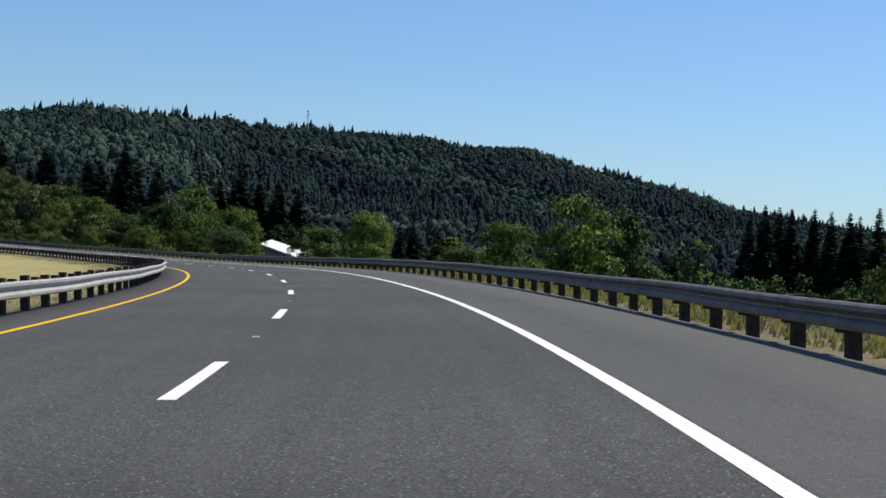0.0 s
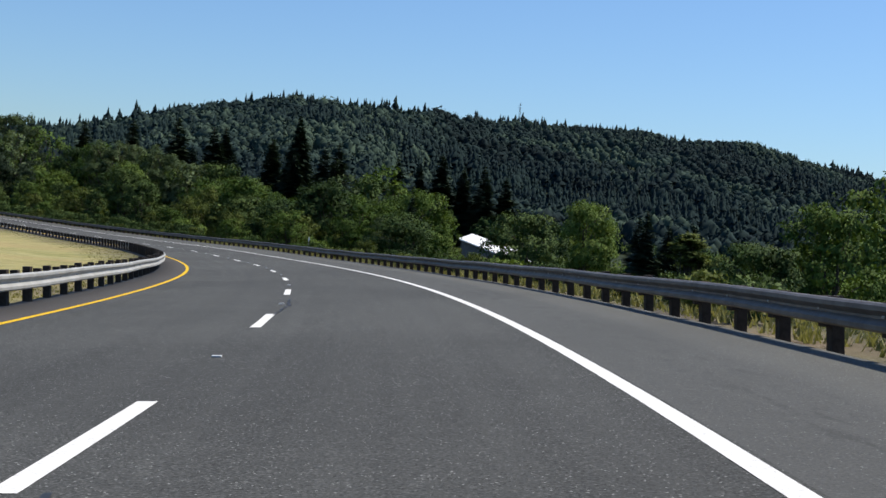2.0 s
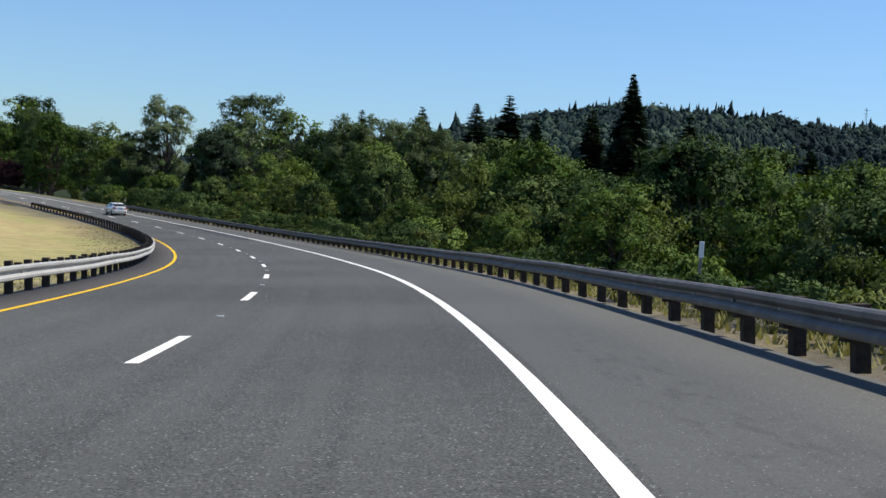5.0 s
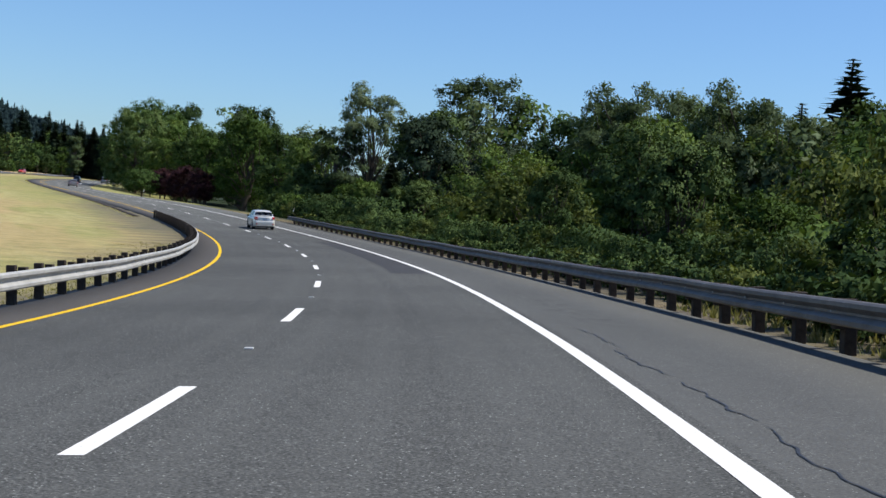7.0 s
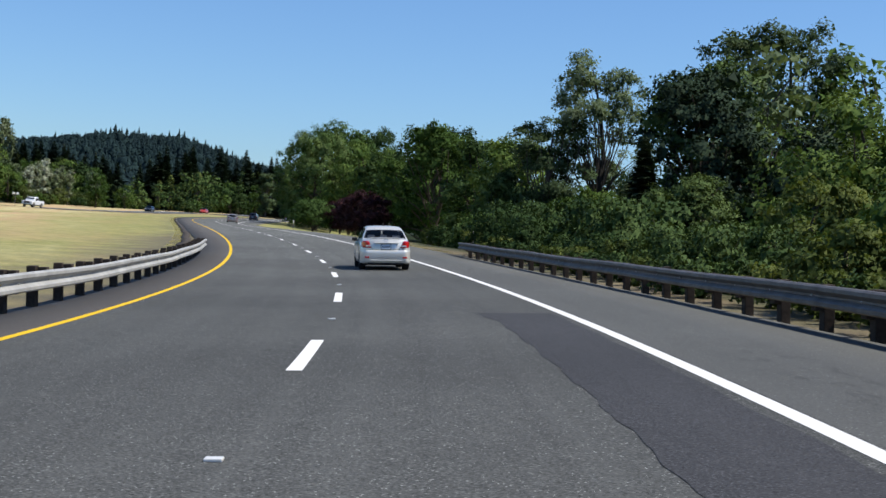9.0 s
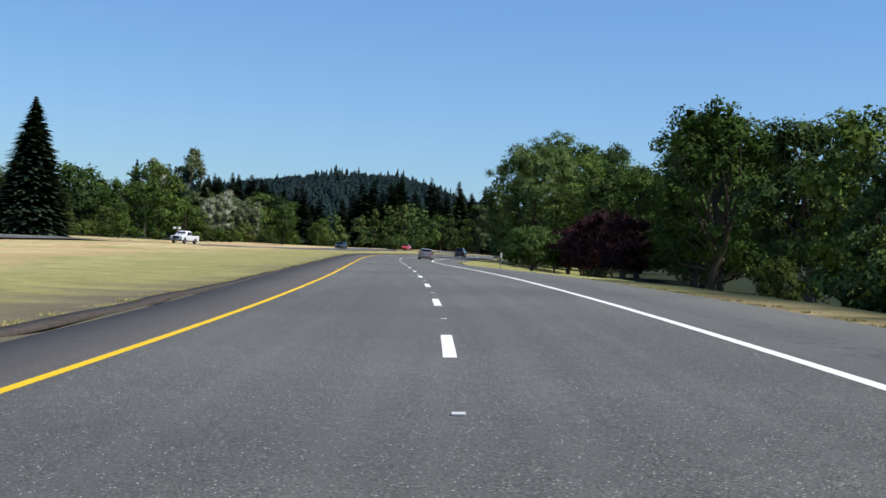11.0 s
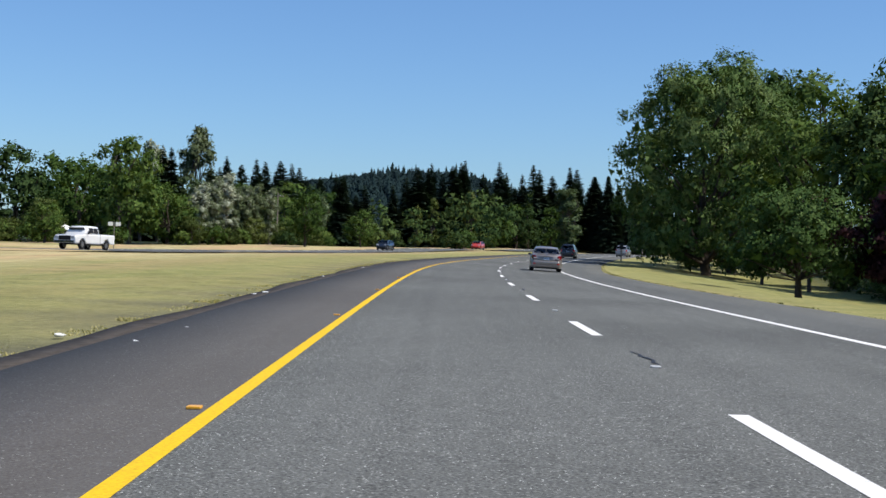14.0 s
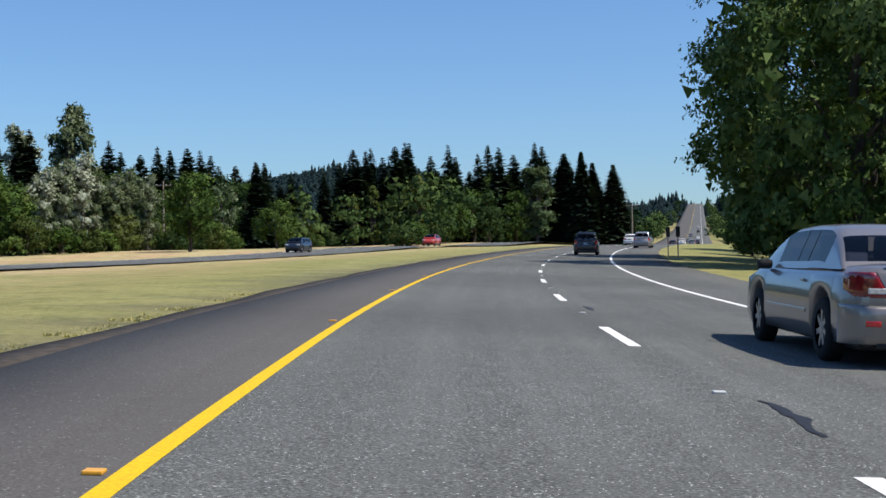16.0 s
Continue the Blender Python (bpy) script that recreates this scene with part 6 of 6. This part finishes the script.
def pickup(m):
    ob = tagged(empty("pickup_truck", m), "white crew-cab pickup truck with a long bed", "pickup")
    hw, r, L = 1.0, 0.40, 5.9
    def shell(y0, y1, zb, tops, w=hw):
        rings = []
        for y in np.arange(y0, y1 + 0.01, (y1 - y0) / 26):
            z = float(np.interp(y, [t[0] for t in tops], [t[1] for t in tops]))
            b = zb
            for a in (-1.75, 1.85):
                if abs(y - a) < 1.2 * r:
                    b = max(b, r + math.sqrt((1.2 * r) ** 2 - (y - a) ** 2))
            half = [(0, b), (w * 0.96, b), (w, b + 0.08), (w, z - 0.10), (w * 0.95, z), (0, z)]
            rings.append([(x, y, q) for x, q in half] + [(-x, y, q) for x, q in half[-2:0:-1]])
        return mesh_of("shell", *loft(rings))
    part("bed", shell(-2.95, -0.75, 0.50, [(-2.95, 1.28), (-0.75, 1.28)]), WHITE_PAINT, ob)
    part("bed_liner", box_bm(1.6, 1.95, 0.02, 0.004, (0, -1.85, 1.292)), M_TRIM, ob)
    part("cab", shell(-0.70, 2.95, 0.46, [(-0.7, 1.24), (1.35, 1.24), (1.6, 1.22), (2.8, 1.12), (2.95, 0.98)]), WHITE_PAINT, ob)
    rings = []
    for y, z in ((-0.68, 1.3), (-0.62, 1.88), (-0.3, 1.93), (0.6, 1.94), (0.85, 1.88), (1.2, 1.58), (1.5, 1.25)):
        k = (z - 1.2) / 0.74
        w0, w1 = 0.95, 0.95 - 0.17 * k
        half = [(w0, 1.18), (w1, z - 0.03), (w1 * 0.9, z), (0, z + 0.01)]
        rings.append([(x, y, q) for x, q in half] + [(-x, y, q) for x, q in half[-2::-1]])
    part("cab_roof", mesh_of("cab_roof", *loft(rings), True), WHITE_PAINT, ob)
    for sx in (-1, 1):
        for y0, ln in ((-0.45, 0.62), (0.25, 0.62)):
            part("side_window", box_bm(0.03, ln, 0.42, 0.012, (0, 0, 0)), M_TRIM, ob, "dark side window", at=pose(sx * 0.885, y0 + ln / 2 - 0.05, 1.56, 0, -sx * 13, 0))
        part("head_lamp", box_bm(0.30, 0.10, 0.24, 0.03, (sx * 0.76, 2.92, 0.95)), M_CLEAR, ob)
        part("mirror", box_bm(0.20, 0.10, 0.24, 0.03, (sx * 1.10, 1.15, 1.36)), M_TRIM, ob)
    part("windscreen", box_bm(1.45, 0.03, 0.60, 0.01), M_TRIM, ob, "dark windscreen", at=pose(0, 1.13, 1.58, -48, 0, 0))
    part("grille", box_bm(1.1, 0.08, 0.36, 0.02, (0, 2.94, 0.90)), M_TRIM, ob, "dark grille")
    part("bumper", box_bm(1.9, 0.18, 0.22, 0.04, (0, 2.98, 0.58)), M_CHROME, ob, "chrome bumper")
    tyre, rim = wheel_meshes(r, 0.26)
    for a in (-1.75, 1.85):
        for sx in (-1, 1):
            part("rim", rim, None, part("wheel", tyre, None, ob, at=pose(sx * 0.87, a, r)), "alloy rim")
    part("chassis", box_bm(1.4, 5.2, 0.2, 0.03, (0, 0, 0.48)), M_TRIM, ob)
    return ob


pickup(on_opposite(494.0, 0.5))
car("car", "red hatchback on the far carriageway", "car", on_opposite(628.0, 1.8), RED_PAINT, 4.25, 1.76, 1.52, (-1.25, 1.32), 0.315, [(-2.12, 0.98), (-2.06, 1.06), (-1.0, 1.06), (0.9, 1.02), (1.3, 1.0), (1.85, 0.86), (2.12, 0.64)],
    (-2.06, -1.60, 0.40, 1.35), 1.05, 0.92, (0.60, 0.58, 0.83, 0.78, 1.0), 0.52)
car("car", "dark blue hatchback on the far carriageway", "car", on_opposite(585.0, -1.5), DARK_BLUE, 4.25, 1.76, 1.52, (-1.25, 1.32), 0.315, [(-2.12, 0.98), (-2.06, 1.06), (-1.0, 1.06), (0.9, 1.02), (1.3, 1.0), (1.85, 0.86), (2.12, 0.64)],
    (-2.06, -1.60, 0.40, 1.35), 1.05, 0.92, (0.60, 0.58, 0.83, 0.78, 1.0), 0.52)

# ---- buildings and poles ----
M_ROOF = plain("white_metal_roof", (0.82, 0.82, 0.80), 0.4, 0.0, 0.5, 0.05, 0.6)
M_WALL = plain("weathered_grey_boards", (0.16, 0.15, 0.14), 0.85, 0.0, 0.2, 0.3, 2.0)
M_WOOD_POLE = plain("weathered_pole", (0.24, 0.20, 0.165), 0.85, 0.0, 0.2, 0.3, 5.0, 0.3)


def slab(a, b, c, d, thick):
    """A roof sheet through four corners, with thickness downwards."""
    pts = [Vector(p) for p in (a, b, c, d)]
    vs = pts + [p - Vector((0, 0, thick)) for p in pts]
    return mesh_of("slab", vs, [(0, 1, 2, 3), (7, 6, 5, 4), (0, 4, 5, 1), (1, 5, 6, 2), (2, 6, 7, 3), (3, 7, 4, 0)])


barn = tagged(empty("barn"), "long low barn with a bright white metal roof", "barn")
front_hi, front_lo, back_lo, back_hi = (-31.8, 306.0, 0.7), (-14.0, 319.3, -5.0), (-12.0, 340.0, -3.4), (-31.6, 329.0, 1.9)
part("roof", slab(front_hi, front_lo, back_lo, back_hi, 0.25), M_ROOF, barn, "bright white metal roof")
for i in range(9):
    t = (i + 0.5) / 9
    a, b = Vector(front_hi).lerp(Vector(front_lo), t), Vector(back_hi).lerp(Vector(back_lo), t)
    vs, fs = tube([a + Vector((0, 0, 0.03)), b + Vector((0, 0, 0.03))], [0.05, 0.05], 4)
    part("roof_seam", mesh_of("roof_seam", vs, fs), M_ROOF, barn)
wall_pts = [Vector(front_hi), Vector(front_lo), Vector(back_lo), Vector(back_hi)]
mid = sum(wall_pts, Vector()) / 4
for i in range(4):
    a, b = (wall_pts[i].lerp(mid, 0.05), wall_pts[(i + 1) % 4].lerp(mid, 0.05))
    n_ = Vector((b.y - a.y, a.x - b.x, 0)).normalized() * 0.15
    vs = [a - Vector((0, 0, 0.27)), b - Vector((0, 0, 0.27)), Vector((b.x, b.y, -10.5)), Vector((a.x, a.y, -10.5))]
    vs += [v - n_ for v in vs]
    part("wall", mesh_of("wall", vs, [(0, 1, 2, 3), (7, 6, 5, 4), (0, 4, 5, 1), (1, 5, 6, 2), (2, 6, 7, 3), (3, 7, 4, 0)]), M_WALL, barn)


def shed(x, y, w, d, h, turn, label):
    ob = tagged(empty("shed", on_ground(x, y, 0, turn)), label, "shed")
    part("wall", box_bm(w, d, h + 0.6, 0.02, (0, 0, h / 2 - 0.3)), M_WALL, ob)
    for sx in (-1, 1):
        part("roof", slab((0, -d / 2 - 0.3, h + w * 0.28), (sx * (w / 2 + 0.35), -d / 2 - 0.3, h - 0.05), (sx * (w / 2 + 0.35), d / 2 + 0.3, h - 0.05), (0, d / 2 + 0.3, h + w * 0.28), 0.08), M_ROOF, ob, "pale metal roof")
    part("door", box_bm(0.9, 0.06, 1.9, 0.01, (0, -d / 2 - 0.02, 0.95)), M_TRIM, ob)
    return ob


shed(-401.3, 389.5, 3.0, 3.4, 2.2, 40, "small grey shed with a pale metal roof")
shed(-440, 447, 3.2, 3.2, 1.9, 30, "small grey hut with a pale metal roof")


def utility_pole(x, y, h, turn):
    ob = tagged(empty("utility_pole", on_ground(x, y, -0.3, turn)), "weathered wooden utility pole with a crossarm", "pole")
    vs, fs = tube([(0, 0, 0), (0, 0, h * 0.5), (0, 0, h)], [0.16, 0.14, 0.10], 8)
    part("pole", mesh_of("pole", vs, fs, True), M_WOOD_POLE, ob)
    part("crossarm", box_bm(2.4, 0.12, 0.12, 0.01, (0, 0.12, h - 0.7)), M_WOOD_POLE, ob)
    for i in (-1.05, -0.4, 0.4, 1.05):
        vs, fs = tube([(i, 0.12, h - 0.64), (i, 0.12, h - 0.46)], [0.05, 0.03], 6)
        part("insulator", mesh_of("insulator", vs, fs), M_WHITE_PLASTIC, ob)
    return ob


utility_pole(-429, 444.5, 10.9, 50)
utility_pole(-428, 546, 9.0, 40)
utility_pole(-520, 640, 11.0, 40)


def road_sign(x, y, h, turn):
    ob = tagged(empty("road_sign", on_ground(x, y, -0.1, turn)), "roadside sign panels seen edge on, on one post", "sign")
    part("post", box_bm(0.09, 0.09, h, 0.01, (0, 0, h / 2)), M_GREY_PLASTIC, ob)
    for sx in (-1, 1):
        part("panel", box_bm(0.55, 0.03, 0.42, 0.01, (sx * 0.42, 0, h - 0.25)), M_WHITE_PLASTIC, ob)
    return ob


road_sign(-338, 372, 3.2, 60)
for s_, l_ in ((556, 7.9), (548, 8.4)):
    q = road(s_, l_)
    ob = tagged(empty("sign_post", on_ground(float(q[0]), float(q[1]), -0.1, math.degrees(np.interp(s_, S, TH)))), "dark steel sign post with a narrow sign at the lawn's edge", "sign", "sign posts")
    part("post", box_bm(0.08, 0.08, 2.3, 0.01, (0, 0, 1.15)), M_GREY_PLASTIC, ob)
    part("panel", box_bm(0.30, 0.03, 0.75, 0.01, (0, -0.05, 1.95)), M_TRIM, ob, "dark back of a narrow sign")

def scrap(s_, l_, size, seed):
    """A crumpled scrap of paper on the verge."""
    r = random.Random(seed)
    bm = bmesh.new()
    bmesh.ops.create_icosphere(bm, subdivisions=2, radius=1.0)
    for v in bm.verts:
        k = r.uniform(0.6, 1.1)
        v.co = Vector((v.co.x * size * k, v.co.y * size * 0.7 * k, (v.co.z + 0.8) * size * 0.3 * k))
    q = road(s_, l_)
    z = max(float(q[2]) - 0.02, ground_z(float(q[0]), float(q[1])))
    ob = tagged(empty("paper_scrap", pose(float(q[0]), float(q[1]), z, 0, 0, r.uniform(0, 360))), "crumpled white scrap of paper on the dirt verge", "paper scrap", "paper scraps along the verge")
    part("paper", bm, M_WHITE_PLASTIC, ob)


for n_, (s_, l_, k_) in enumerate([(403.0, -6.6, 0.10), (402.5, -5.6, 0.05), (405.0, -5.5, 0.05), (416.0, -6.2, 0.06), (417.0, -6.1, 0.08), (431.0, -6.2, 0.06), (400.5, -6.5, 0.06), (446.0, -6.1, 0.06)]):
    scrap(s_, l_, k_, n_)

mast = tagged(empty("mast", on_ground(-169.7, 2176, 0)), "tall steel lattice mast on the wooded ridge", "mast")
MH = 222.0 - ground_z(-169.7, 2176)
for a in range(4):
    ca, sa = (1, 1, -1, -1)[a], (1, -1, -1, 1)[a]
    vs, fs = tube([(ca * 2.6, sa * 2.6, 0), (ca * 0.5, sa * 0.5, MH)], [0.25, 0.18], 5)
    part("leg", mesh_of("leg", vs, fs), M_STEEL, mast)
for i in range(9):
    t0, t1 = i / 9, (i + 1) / 9
    w0, w1 = 2.6 - 2.1 * t0, 2.6 - 2.1 * t1
    for (ax, ay), (bx, by) in (((1, 1), (1, -1)), ((1, -1), (-1, -1)), ((-1, -1), (-1, 1)), ((-1, 1), (1, 1))):
        vs, fs = tube([(ax * w0, ay * w0, MH * t0), (bx * w1, by * w1, MH * t1)], [0.12, 0.12], 4)
        part("brace", mesh_of("brace", vs, fs), M_STEEL, mast)
for z_ in (MH - 8, MH - 3):
    part("arm", box_bm(7.0, 0.4, 0.4, 0.05, (0, 0, z_)), M_STEEL, mast)
